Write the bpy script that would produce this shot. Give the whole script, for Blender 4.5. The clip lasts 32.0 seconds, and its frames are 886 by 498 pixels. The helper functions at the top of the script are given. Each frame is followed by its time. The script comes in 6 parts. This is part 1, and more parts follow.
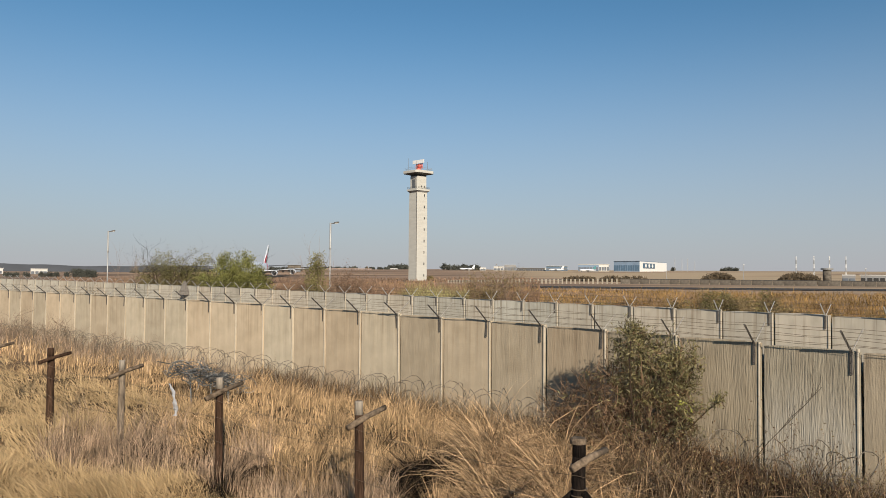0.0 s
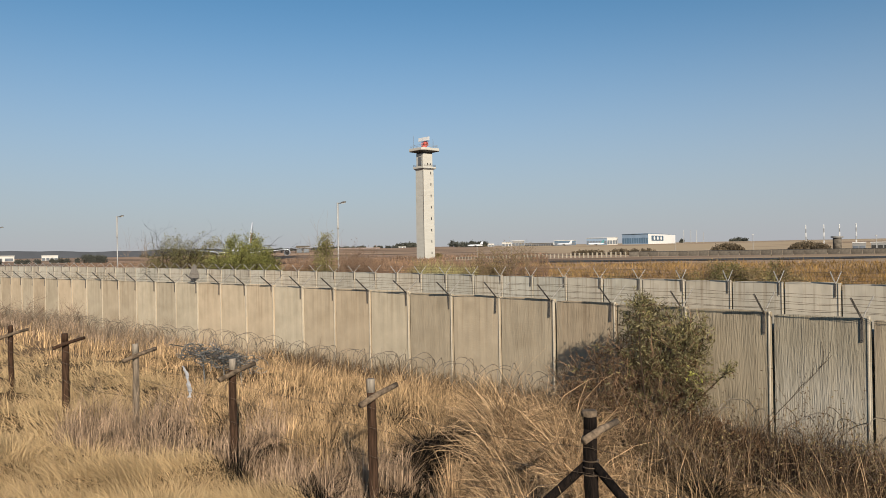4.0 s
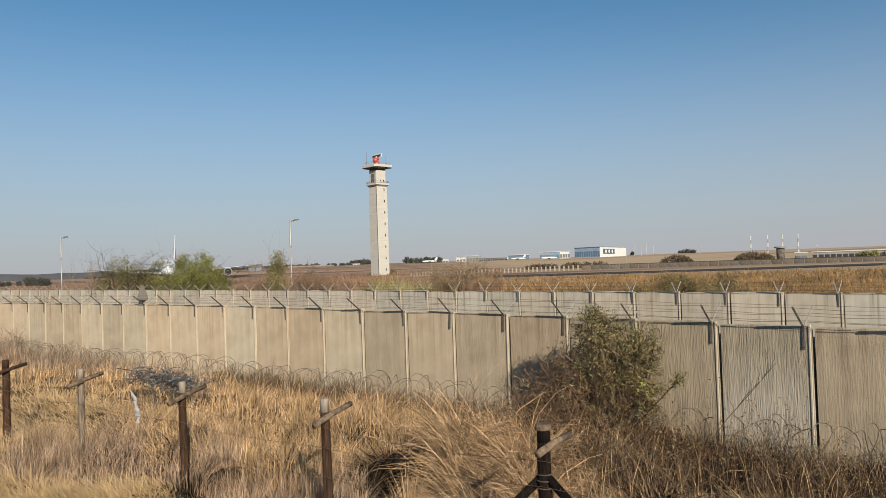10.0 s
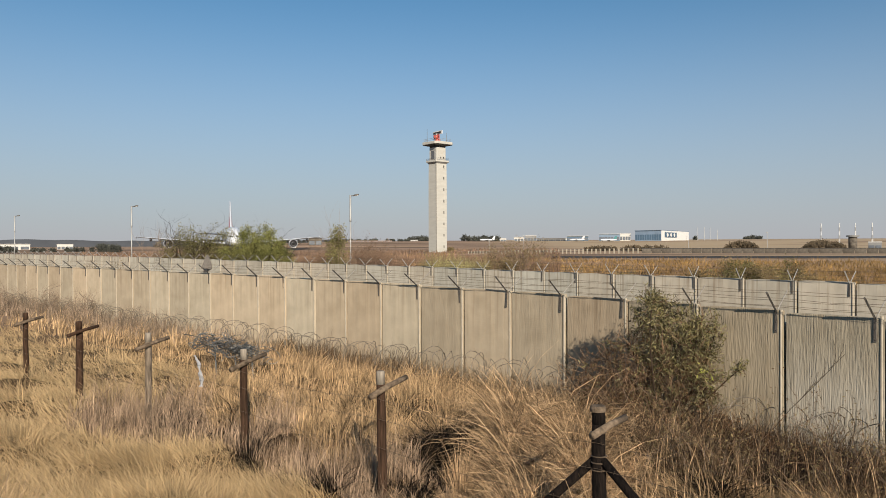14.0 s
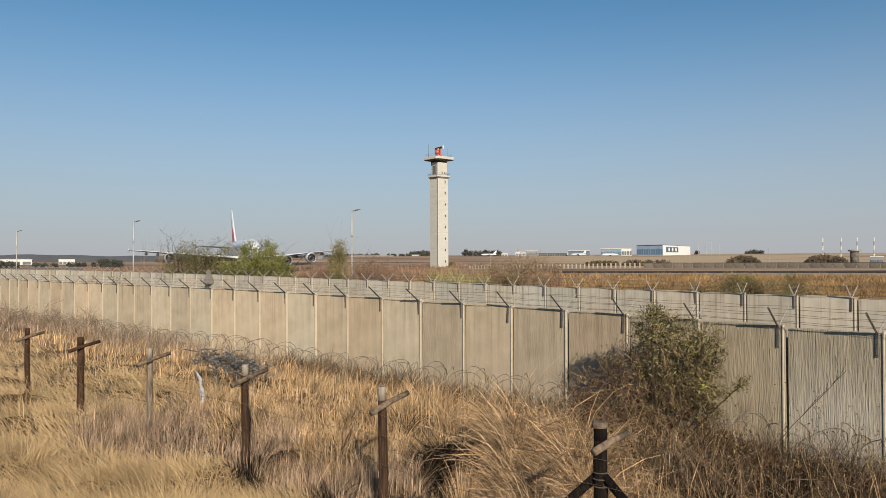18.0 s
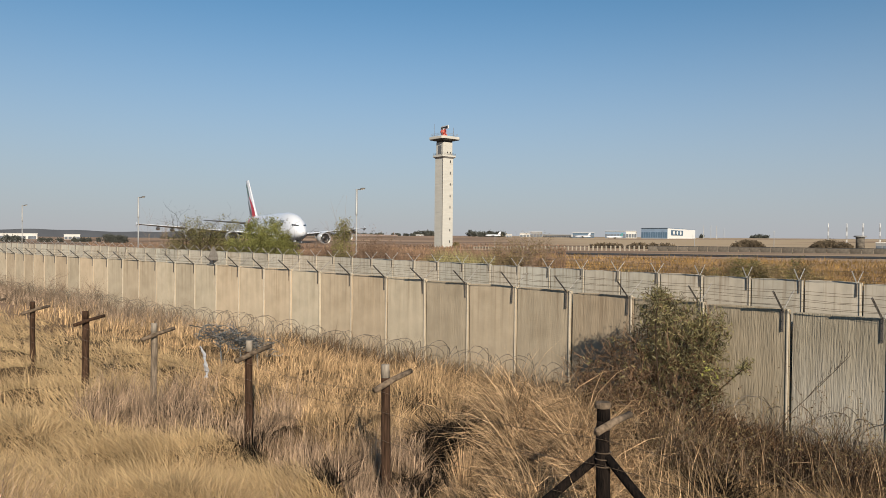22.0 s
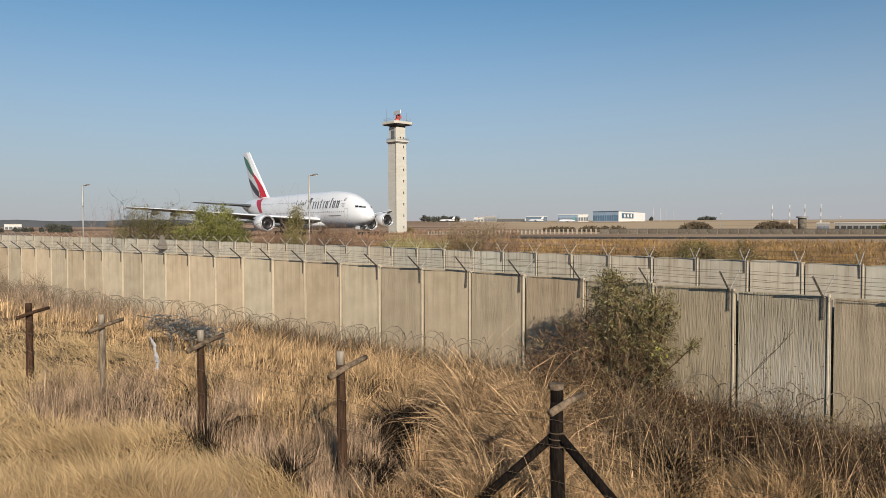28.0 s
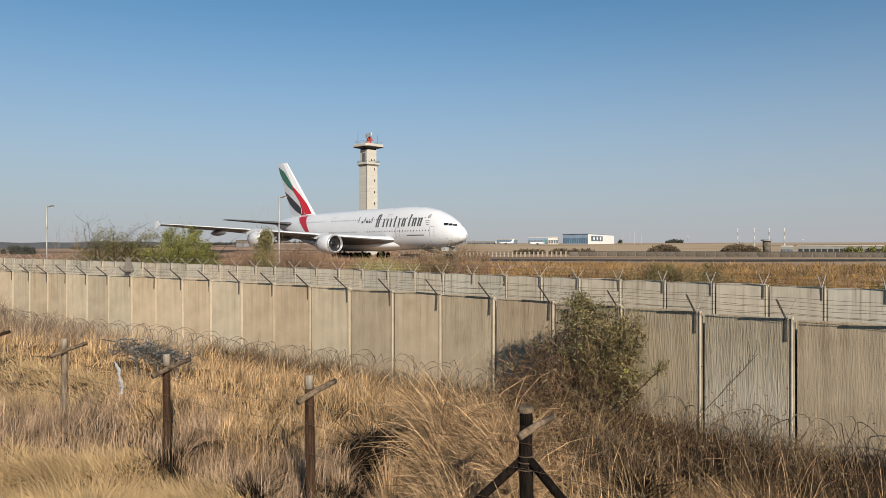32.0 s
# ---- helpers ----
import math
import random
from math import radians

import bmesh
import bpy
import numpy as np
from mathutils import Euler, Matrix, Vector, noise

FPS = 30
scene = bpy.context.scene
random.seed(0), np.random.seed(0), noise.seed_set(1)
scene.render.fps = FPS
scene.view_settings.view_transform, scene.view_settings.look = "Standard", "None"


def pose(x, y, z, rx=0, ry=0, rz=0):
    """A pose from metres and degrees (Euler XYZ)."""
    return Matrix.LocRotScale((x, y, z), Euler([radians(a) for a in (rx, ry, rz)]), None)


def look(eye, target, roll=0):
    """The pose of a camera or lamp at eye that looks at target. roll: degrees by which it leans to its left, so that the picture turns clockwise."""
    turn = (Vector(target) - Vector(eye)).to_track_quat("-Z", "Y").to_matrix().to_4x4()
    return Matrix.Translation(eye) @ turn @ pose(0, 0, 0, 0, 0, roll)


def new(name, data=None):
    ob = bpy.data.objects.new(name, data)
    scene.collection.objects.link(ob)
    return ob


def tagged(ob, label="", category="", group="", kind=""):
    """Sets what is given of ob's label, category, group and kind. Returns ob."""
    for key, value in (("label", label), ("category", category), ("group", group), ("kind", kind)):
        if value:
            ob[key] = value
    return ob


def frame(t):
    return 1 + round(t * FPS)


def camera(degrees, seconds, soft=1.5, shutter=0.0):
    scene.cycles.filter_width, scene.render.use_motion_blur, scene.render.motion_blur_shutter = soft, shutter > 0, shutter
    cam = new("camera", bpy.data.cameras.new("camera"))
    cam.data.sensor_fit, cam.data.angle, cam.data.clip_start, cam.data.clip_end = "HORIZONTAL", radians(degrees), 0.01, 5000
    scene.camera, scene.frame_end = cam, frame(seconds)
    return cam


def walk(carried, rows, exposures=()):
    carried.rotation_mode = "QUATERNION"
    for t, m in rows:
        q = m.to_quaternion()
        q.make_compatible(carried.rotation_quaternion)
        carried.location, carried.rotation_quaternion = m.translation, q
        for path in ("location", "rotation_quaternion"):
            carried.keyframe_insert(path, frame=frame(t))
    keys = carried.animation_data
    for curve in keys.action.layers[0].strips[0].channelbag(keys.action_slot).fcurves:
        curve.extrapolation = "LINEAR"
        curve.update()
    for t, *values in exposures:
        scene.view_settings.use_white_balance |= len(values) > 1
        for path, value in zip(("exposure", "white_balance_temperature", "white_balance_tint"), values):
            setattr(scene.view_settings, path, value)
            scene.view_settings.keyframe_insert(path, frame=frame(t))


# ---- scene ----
cam = camera(61.57, 32.0, soft=0.6)
EYE = 3.2
# seconds, sway x, y, z, pitch, roll, yaw of the handheld camera
HELD = [
    (0, -0.010, 0.025, 0.006, 1.95, -0.43, -1.60),
    (0.5, -0.017, 0.027, -0.002, 1.27, -0.36, -1.32),
    (1, -0.016, 0.026, 0.000, 0.75, -0.24, -1.25),
    (1.5, -0.011, 0.030, 0.001, 0.83, 0.10, -0.87),
    (2, -0.017, 0.024, 0.003, 0.80, 0.37, -0.42),
    (2.5, -0.012, 0.026, 0.001, 0.38, 0.46, -0.21),
    (3, -0.012, 0.019, -0.006, 0.30, 0.63, -0.21),
    (3.5, -0.006, 0.016, -0.002, 0.19, 0.76, -0.71),
    (5.5, -0.009, 0.010, 0.006, 0.47, 1.14, -1.26),
    (6, -0.008, 0.004, 0.006, 0.58, 1.10, -1.69),
    (6.5, -0.001, -0.003, 0.001, 0.54, 0.99, -2.18),
    (7, 0.004, -0.008, 0.002, 0.41, 1.02, -2.50),
    (7.5, 0.002, -0.011, 0.003, 0.37, 1.08, -2.67),
    (8, 0.008, -0.014, 0.003, 0.56, 1.26, -3.05),
    (8.5, 0.011, -0.008, 0.001, 0.63, 1.42, -3.41),
    (9, 0.014, -0.008, 0.005, 0.90, 1.64, -3.43),
    (9.5, 0.014, -0.017, 0.012, 1.33, 1.95, -3.71),
    (10, 0.019, -0.012, 0.011, 1.35, 1.90, -4.46),
    (10.5, 0.012, -0.011, 0.013, 1.11, 1.82, -4.24),
    (11, 0.011, -0.007, 0.008, 0.73, 1.46, -3.09),
    (11.5, 0.003, -0.006, 0.004, 0.44, 1.22, -2.25),
    (12, 0.004, -0.009, -0.000, 0.30, 1.17, -1.33),
    (12.5, 0.004, -0.007, 0.001, -0.00, 0.86, -0.57),
    (13, 0.000, -0.000, 0.000, -0.45, 0.40, -0.00),
    (13.5, 0.000, 0.002, -0.002, -0.44, 0.12, 0.14),
    (14, 0.002, 0.001, -0.001, -0.26, 0.17, -0.04),
    (14.5, 0.004, -0.005, -0.003, -0.20, 0.09, -0.15),
    (16.5, 0.002, -0.011, 0.001, 0.12, 0.32, -0.16),
    (17, -0.002, -0.016, 0.000, 0.40, 0.21, 0.10),
    (17.5, -0.001, -0.015, 0.002, 0.71, 0.28, -0.22),
    (18, 0.003, -0.023, 0.008, 0.88, 0.21, 0.07),
    (18.5, 0.003, -0.030, 0.006, 0.88, 0.21, 0.11),
    (19, 0.000, -0.016, 0.001, 0.66, 0.07, 0.09),
    (19.5, -0.003, -0.012, 0.003, 0.45, 0.07, 0.13),
    (20, -0.001, -0.005, 0.005, 0.53, 0.11, -0.18),
    (20.5, 0.001, -0.002, 0.003, 0.54, -0.09, -0.11),
    (21, -0.005, -0.003, -0.000, 0.22, -0.28, 0.18),
    (21.5, -0.008, 0.002, -0.000, -0.12, -0.27, 0.37),
    (22, -0.010, 0.008, -0.009, -0.65, -0.59, 0.39),
    (22.5, -0.012, 0.008, -0.007, -1.16, -0.74, 0.30),
    (23, -0.006, 0.010, -0.010, -1.48, -0.74, 0.11),
    (23.5, -0.002, 0.015, -0.013, -1.86, -0.61, -0.03),
    (24, -0.003, 0.015, -0.014, -2.13, -0.54, -0.19),
    (24.5, -0.005, 0.013, -0.012, -2.21, -0.39, -0.51),
    (25, -0.002, 0.017, -0.012, -2.41, -0.17, -1.13),
    (25.5, 0.001, 0.021, -0.014, -2.45, -0.00, -1.54),
    (27.5, 0.001, 0.010, -0.010, -1.88, 0.07, -2.81),
    (28, 0.001, 0.011, -0.009, -1.77, 0.11, -3.13),
    (28.5, 0.005, 0.009, -0.006, -1.55, 0.21, -3.39),
    (29, 0.005, 0.004, -0.002, -1.46, 0.02, -3.55),
    (29.5, 0.004, 0.004, -0.002, -1.39, 0.01, -3.84),
    (30, 0.005, 0.002, -0.002, -0.99, 0.03, -3.94),
    (30.5, 0.004, -0.004, -0.001, -0.49, -0.04, -4.01),
    (31, 0.005, -0.009, -0.001, -0.42, -0.14, -4.33),
    (31.5, 0.009, -0.011, 0.003, -0.26, -0.01, -4.86),
    (32, 0.011, -0.014, 0.001, -0.05, 0.01, -5.37),
]
walk(cam, [(t, pose(x, y, EYE + z, 90 + p, r, w)) for t, x, y, z, p, r, w in HELD], exposures=[(0, 0.4), (32, 0.4)])

# ---- light ----
SUN_AZ, SUN_EL = 166.5, 24.0        # compass from +Y towards +X, degrees
world = bpy.data.worlds.new("sky")
world.use_nodes = True
scene.world = world
nt = world.node_tree
sky = nt.nodes.new("ShaderNodeTexSky")
sky.sky_type = "NISHITA"
sky.sun_disc = False
sky.sun_elevation = radians(SUN_EL)
sky.sun_rotation = radians(SUN_AZ)
sky.altitude = 1600
sky.air_density, sky.dust_density, sky.ozone_density = 1.0, 1.0, 1.5
nt.nodes["Background"].inputs["Strength"].default_value = 0.076
# winter haze: grey near the horizon, thinning out upwards
gain = nt.nodes.new("ShaderNodeMix")
gain.data_type, gain.blend_type = "RGBA", "MULTIPLY"
gain.inputs[0].default_value = 1.0
gain.inputs[7].default_value = (0.58, 0.92, 1.0, 1)
nt.links.new(sky.outputs["Color"], gain.inputs[6])
where = nt.nodes.new("ShaderNodeTexCoord")
split = nt.nodes.new("ShaderNodeSeparateXYZ")
nt.links.new(where.outputs["Generated"], split.inputs[0])
fade = nt.nodes.new("ShaderNodeMapRange")
fade.interpolation_type = "SMOOTHSTEP"
fade.inputs["From Min"].default_value, fade.inputs["From Max"].default_value = -0.06, 0.36
fade.inputs["To Min"].default_value, fade.inputs["To Max"].default_value = 1.0, 0.0
nt.links.new(split.outputs["Z"], fade.inputs["Value"])
haze = nt.nodes.new("ShaderNodeMix")
haze.data_type = "RGBA"
haze.inputs[7].default_value = (4.30, 4.20, 4.55, 1)
nt.links.new(fade.outputs[0], haze.inputs[0])
nt.links.new(gain.outputs[2], haze.inputs[6])
nt.links.new(haze.outputs[2], nt.nodes["Background"].inputs["Color"])
sun_data = bpy.data.lights.new("sun", "SUN")
sun_data.energy, sun_data.angle, sun_data.color = 5.0, radians(0.6), (1.0, 0.875, 0.71)
sun = new("sun", sun_data)
_a, _e = radians(SUN_AZ), radians(SUN_EL)
SUN = Vector((math.sin(_a) * math.cos(_e), math.cos(_a) * math.cos(_e), math.sin(_e)))
sun.matrix_world = look(SUN * 60, (0, 0, 0))


# ---- materials ----
def material(name, color, rough=0.8, metal=0.0, vary=0.25, scale=3.0, stretch=(1, 1, 1), bump=0.3, bump_scale=30.0,
             dark=None, island=0.0, obj=0.0, stain=0.0, translucent=0.0):
    """Base colour broken up by two noises, with bump; island/obj: brightness spread per loose piece or per object."""
    m = bpy.data.materials.new(name)
    m.use_nodes = True
    n, l = m.node_tree.nodes, m.node_tree.links
    b = n["Principled BSDF"]
    b.inputs["Roughness"].default_value = rough
    b.inputs["Metallic"].default_value = metal
    if rough >= 0.65 and not metal:
        b.inputs["Specular IOR Level"].default_value = 0.15
    tc = n.new("ShaderNodeTexCoord")
    mp = n.new("ShaderNodeMapping")
    mp.inputs["Scale"].default_value = stretch
    l.new(tc.outputs["Object"], mp.inputs["Vector"])
    big = n.new("ShaderNodeTexNoise")
    big.inputs["Scale"].default_value = scale
    big.inputs["Detail"].default_value = 6
    l.new(mp.outputs[0], big.inputs["Vector"])
    mix = n.new("ShaderNodeMix")
    mix.data_type = "RGBA"
    lo = dark or tuple(c * (1 - 2 * vary) for c in color)
    mix.inputs[6].default_value = (*lo, 1)
    mix.inputs[7].default_value = (*(min(1, c * (1 + vary * 0.6)) for c in color), 1)
    ramp = n.new("ShaderNodeMapRange")
    ramp.inputs["From Min"].default_value, ramp.inputs["From Max"].default_value = 0.3, 0.7
    l.new(big.outputs["Fac"], ramp.inputs["Value"])
    l.new(ramp.outputs[0], mix.inputs[0])
    out = mix.outputs[2]
    if island or obj:
        src = n.new("ShaderNodeNewGeometry").outputs["Random Per Island"] if island else n.new("ShaderNodeObjectInfo").outputs["Random"]
        r2 = n.new("ShaderNodeMapRange")
        s = island or obj
        r2.inputs["To Min"].default_value, r2.inputs["To Max"].default_value = 1 - s, 1 + s * 0.6
        l.new(src, r2.inputs["Value"])
        hs = n.new("ShaderNodeHueSaturation")
        l.new(r2.outputs[0], hs.inputs["Value"])
        l.new(out, hs.inputs["Color"])
        out = hs.outputs[0]
    l.new(out, b.inputs["Base Color"])
    fine = n.new("ShaderNodeTexNoise")
    fine.inputs["Scale"].default_value = bump_scale
    fine.inputs["Detail"].default_value = 5
    l.new(mp.outputs[0], fine.inputs["Vector"])
    bp = n.new("ShaderNodeBump")
    bp.inputs["Strength"].default_value = bump
    bp.inputs["Distance"].default_value = 0.02
    l.new(fine.outputs["Fac"], bp.inputs["Height"])
    l.new(bp.outputs[0], b.inputs["Normal"])
    if translucent:
        t = n.new("ShaderNodeBsdfTranslucent")
        l.new(out, t.inputs["Color"])
        ms = n.new("ShaderNodeMixShader")
        ms.inputs[0].default_value = translucent
        l.new(b.outputs[0], ms.inputs[1])
        l.new(t.outputs[0], ms.inputs[2])
        l.new(ms.outputs[0], n["Material Output"].inputs["Surface"])
    return m


def ground_material():
    """Pale dry field far off, darker soil and old thatch under the roadside grass."""
    m = material("dry_ground", (0.40, 0.272, 0.182), 0.95, vary=0.42, scale=0.03, stretch=(0.10, 1, 1), bump=0.6, bump_scale=6)
    n, l = m.node_tree.nodes, m.node_tree.links
    b = n["Principled BSDF"]
    old = b.inputs["Base Color"].links[0].from_socket
    tc = n.new("ShaderNodeTexCoord")
    ln = n.new("ShaderNodeVectorMath")
    ln.operation = "LENGTH"
    l.new(tc.outputs["Object"], ln.inputs[0])
    r = n.new("ShaderNodeMapRange")
    r.inputs["From Min"].default_value, r.inputs["From Max"].default_value = 24, 40
    l.new(ln.outputs["Value"], r.inputs["Value"])
    soil = n.new("ShaderNodeTexNoise")
    soil.inputs["Scale"].default_value = 9
    soil.inputs["Detail"].default_value = 8
    l.new(tc.outputs["Object"], soil.inputs["Vector"])
    sm = n.new("ShaderNodeMix")
    sm.data_type = "RGBA"
    sm.inputs[6].default_value, sm.inputs[7].default_value = (0.014, 0.0095, 0.006, 1), (0.13, 0.083, 0.043, 1)
    l.new(soil.outputs["Fac"], sm.inputs[0])
    # pale stubble beyond a bend in the field's edge, in long strips
    at = n.new("ShaderNodeSeparateXYZ")
    l.new(tc.outputs["Object"], at.inputs[0])
    side = n.new("ShaderNodeMapRange")
    side.inputs["From Min"].default_value, side.inputs["From Max"].default_value = 30, 130
    l.new(at.outputs["X"], side.inputs["Value"])
    strip = n.new("ShaderNodeTexNoise")
    strip.inputs["Scale"].default_value = 1.0
    strip.inputs["Detail"].default_value = 3
    squash = n.new("ShaderNodeVectorMath")
    squash.operation = "MULTIPLY"
    squash.inputs[1].default_value = (0.002, 0.011, 0)
    l.new(tc.outputs["Object"], squash.inputs[0])
    l.new(squash.outputs[0], strip.inputs["Vector"])
    edge = n.new("ShaderNodeMapRange")
    edge.inputs["From Min"].default_value, edge.inputs["From Max"].default_value = 0.40, 0.50
    l.new(strip.outputs["Fac"], edge.inputs["Value"])
    share = n.new("ShaderNodeMath")
    share.operation = "MULTIPLY"
    l.new(side.outputs[0], share.inputs[0])
    l.new(edge.outputs[0], share.inputs[1])
    stubble = n.new("ShaderNodeMix")
    stubble.data_type = "RGBA"
    stubble.inputs[7].default_value = (0.43, 0.325, 0.21, 1)
    l.new(share.outputs[0], stubble.inputs[0])
    l.new(old, stubble.inputs[6])
    mx = n.new("ShaderNodeMix")
    mx.data_type = "RGBA"
    l.new(r.outputs[0], mx.inputs[0])
    l.new(sm.outputs[2], mx.inputs[6])
    l.new(stubble.outputs[2], mx.inputs[7])
    l.new(mx.outputs[2], b.inputs["Base Color"])
    return m


def panel_material(name, color, rake, spread, streaks=0.5, bloom=0.0):
    """Cast concrete: cloudy tone, rain streaks from the top edge, damp foot, and raked vertical grooves."""
    m = material(name, color, 0.92, vary=0.07, scale=2.2, bump=0.25, bump_scale=40, obj=spread)
    n, l = m.node_tree.nodes, m.node_tree.links
    b = n["Principled BSDF"]
    hue = n.new("ShaderNodeMix")
    hue.data_type, hue.blend_type = "RGBA", "MULTIPLY"
    hue.inputs[0].default_value = 1.0
    tone = n.new("ShaderNodeMix")
    tone.data_type = "RGBA"
    tone.inputs[6].default_value, tone.inputs[7].default_value = (1.03, 0.975, 0.91, 1), (0.98, 1.0, 0.99, 1)
    cast = n.new("ShaderNodeMath")
    cast.operation = "FRACT"
    times = n.new("ShaderNodeMath")
    times.operation = "MULTIPLY"
    times.inputs[1].default_value = 17.3
    l.new(n.new("ShaderNodeObjectInfo").outputs["Random"], times.inputs[0])
    l.new(times.outputs[0], cast.inputs[0])
    l.new(cast.outputs[0], tone.inputs[0])
    l.new(b.inputs["Base Color"].links[0].from_socket, hue.inputs[6])
    l.new(tone.outputs[2], hue.inputs[7])
    old = hue.outputs[2]
    tc = n.new("ShaderNodeTexCoord")
    far = n.new("ShaderNodeVectorMath")
    far.operation = "MULTIPLY_ADD"
    far.inputs[1].default_value = (1, 1, 1)
    rnd = n.new("ShaderNodeVectorMath")
    rnd.operation = "SCALE"
    rnd.inputs["Scale"].default_value = 37.0
    l.new(n.new("ShaderNodeObjectInfo").outputs["Random"], rnd.inputs[0])
    l.new(tc.outputs["Object"], far.inputs[0])
    l.new(rnd.outputs[0], far.inputs[2])

    def noise(stretch, detail):
        mp = n.new("ShaderNodeMapping")
        mp.inputs["Scale"].default_value = stretch
        l.new(far.outputs[0], mp.inputs["Vector"])
        t = n.new("ShaderNodeTexNoise")
        t.inputs["Scale"].default_value = 1.0
        t.inputs["Detail"].default_value = detail
        l.new(mp.outputs[0], t.inputs["Vector"])
        return t.outputs["Fac"]

    def spread_of(src, a, c, lo, hi):
        r = n.new("ShaderNodeMapRange")
        for k, v in zip(("From Min", "From Max", "To Min", "To Max"), (a, c, lo, hi)):
            r.inputs[k].default_value = v
        l.new(src, r.inputs["Value"])
        return r.outputs[0]

    def darken(col, fac, tone):
        x = n.new("ShaderNodeMix")
        x.data_type, x.blend_type = "RGBA", "MULTIPLY"
        x.inputs[7].default_value = (*tone, 1)
        l.new(fac, x.inputs[0])
        l.new(col, x.inputs[6])
        return x.outputs[2]

    z = n.new("ShaderNodeSeparateXYZ")
    l.new(tc.outputs["Object"], z.inputs[0])
    top = spread_of(z.outputs["Z"], 1.0, 2.2, 0.15, 1.0)
    run = spread_of(noise((11, 2, 0.35), 4), 0.52, 0.72, 0.0, streaks)
    both = n.new("ShaderNodeMath")
    both.operation = "MULTIPLY"
    l.new(top, both.inputs[0])
    l.new(run, both.inputs[1])
    col = darken(old, both.outputs[0], (0.42, 0.34, 0.27))
    col = darken(col, spread_of(noise((1.1, 1, 1.6), 5), 0.5, 0.75, 0.0, 0.45), (0.70, 0.68, 0.64))
    col = darken(col, spread_of(noise((34, 3, 2.2), 4), 0.45, 0.7, 0.0, 0.07 + 0.09 * rake), (0.62, 0.58, 0.54))
    if bloom:
        lime = n.new("ShaderNodeMath")
        lime.operation = "MULTIPLY"
        l.new(spread_of(z.outputs["Z"], 1.75, 0.9, 0.0, bloom), lime.inputs[0])
        l.new(spread_of(noise((7, 1, 1.2), 4), 0.35, 0.6, 0.35, 1.0), lime.inputs[1])
        pale = n.new("ShaderNodeMix")
        pale.data_type = "RGBA"
        pale.inputs[7].default_value = (0.56, 0.53, 0.475, 1)
        l.new(lime.outputs[0], pale.inputs[0])
        l.new(col, pale.inputs[6])
        col = pale.outputs[2]
    l.new(col, b.inputs["Base Color"])
    bp = n.new("ShaderNodeBump")
    bp.inputs["Strength"].default_value = rake * 0.75
    bp.inputs["Distance"].default_value = 0.03
    l.new(noise((44, 2, 4.0), 5), bp.inputs["Height"])
    l.new(b.inputs["Normal"].links[0].from_socket, bp.inputs["Normal"])
    l.new(bp.outputs[0], b.inputs["Normal"])
    return m


M_GROUND = ground_material()
M_PANEL = panel_material("stained_concrete", (0.488, 0.414, 0.315), 0.08, 0.14)
M_PANEL_GREY = panel_material("raked_concrete", (0.335, 0.287, 0.217), 0.75, 0.05)
M_PANEL_LIGHT = panel_material("limed_raked_concrete", (0.325, 0.282, 0.217), 0.8, 0.03, bloom=0.35)
M_PANEL_MID = panel_material("lightly_raked_concrete", (0.365, 0.309, 0.234), 0.4, 0.06)
M_PANEL_FAR = panel_material("pale_concrete", (0.454, 0.430, 0.376), 0.08, 0.12, 0.75)
M_POST = material("light_concrete", (0.433, 0.383, 0.304), 0.85, vary=0.12, scale=4, bump=0.3)
M_STEEL = material("weathered_steel", (0.133, 0.12, 0.108), 0.6, 0.3, vary=0.3, scale=20, bump=0.2)
M_STEEL_PLATE = material("steel_plate", (0.249, 0.232, 0.207), 0.7, 0.1, vary=0.2, scale=15, bump=0.1)
M_STEEL_LIGHT = material("galvanised_steel", (0.365, 0.365, 0.357), 0.55, 0.2, vary=0.15, scale=15, bump=0.1)
M_WIRE = material("barbed_wire", (0.141, 0.1, 0.066), 0.6, 0.3, vary=0.3, scale=30, bump=0.0)
M_RAZOR = material("razor_wire", (0.21, 0.18, 0.145), 0.6, 0.3, vary=0.3, scale=30, bump=0.0)
M_TANGLE = material("grey_tangled_wire", (0.21, 0.215, 0.21), 0.5, 0.4, vary=0.3, scale=30, bump=0.0, island=0.7)
M_WOOD = material("weathered_wood", (0.065, 0.037, 0.023), 0.9, vary=0.35, scale=6, stretch=(6, 6, 0.6), bump=0.8, bump_scale=14)
M_TAR = material("tarred_wood", (0.013, 0.009, 0.007), 0.95, vary=0.4, scale=8, stretch=(4, 4, 0.7), bump=1.0, bump_scale=16)
M_GREYWOOD = material("grey_wood_cap", (0.315, 0.274, 0.224), 0.9, vary=0.2, scale=10, stretch=(5, 5, 0.6), bump=0.6)
M_STRAW = material("dry_straw", (0.62, 0.45, 0.25), 0.7, vary=0.18, scale=1.1, bump=0.0, island=0.28, translucent=0.25)
M_GOLD = material("golden_straw", (0.658, 0.452, 0.251), 0.75, vary=0.40, scale=3.2, bump=0.0, island=0.55, translucent=0.15)
M_STALK_DARK = material("dark_stalks", (0.146, 0.096, 0.057), 0.85, vary=0.3, scale=1.2, bump=0.0, island=0.5, translucent=0.1)
M_GREY_TWIG = material("grey_twigs", (0.249, 0.187, 0.137), 0.9, vary=0.25, scale=2, bump=0.0, island=0.4)
M_TEAL = material("teal_paint", (0.02, 0.16, 0.17), 0.4, vary=0.05, scale=1, bump=0.0)
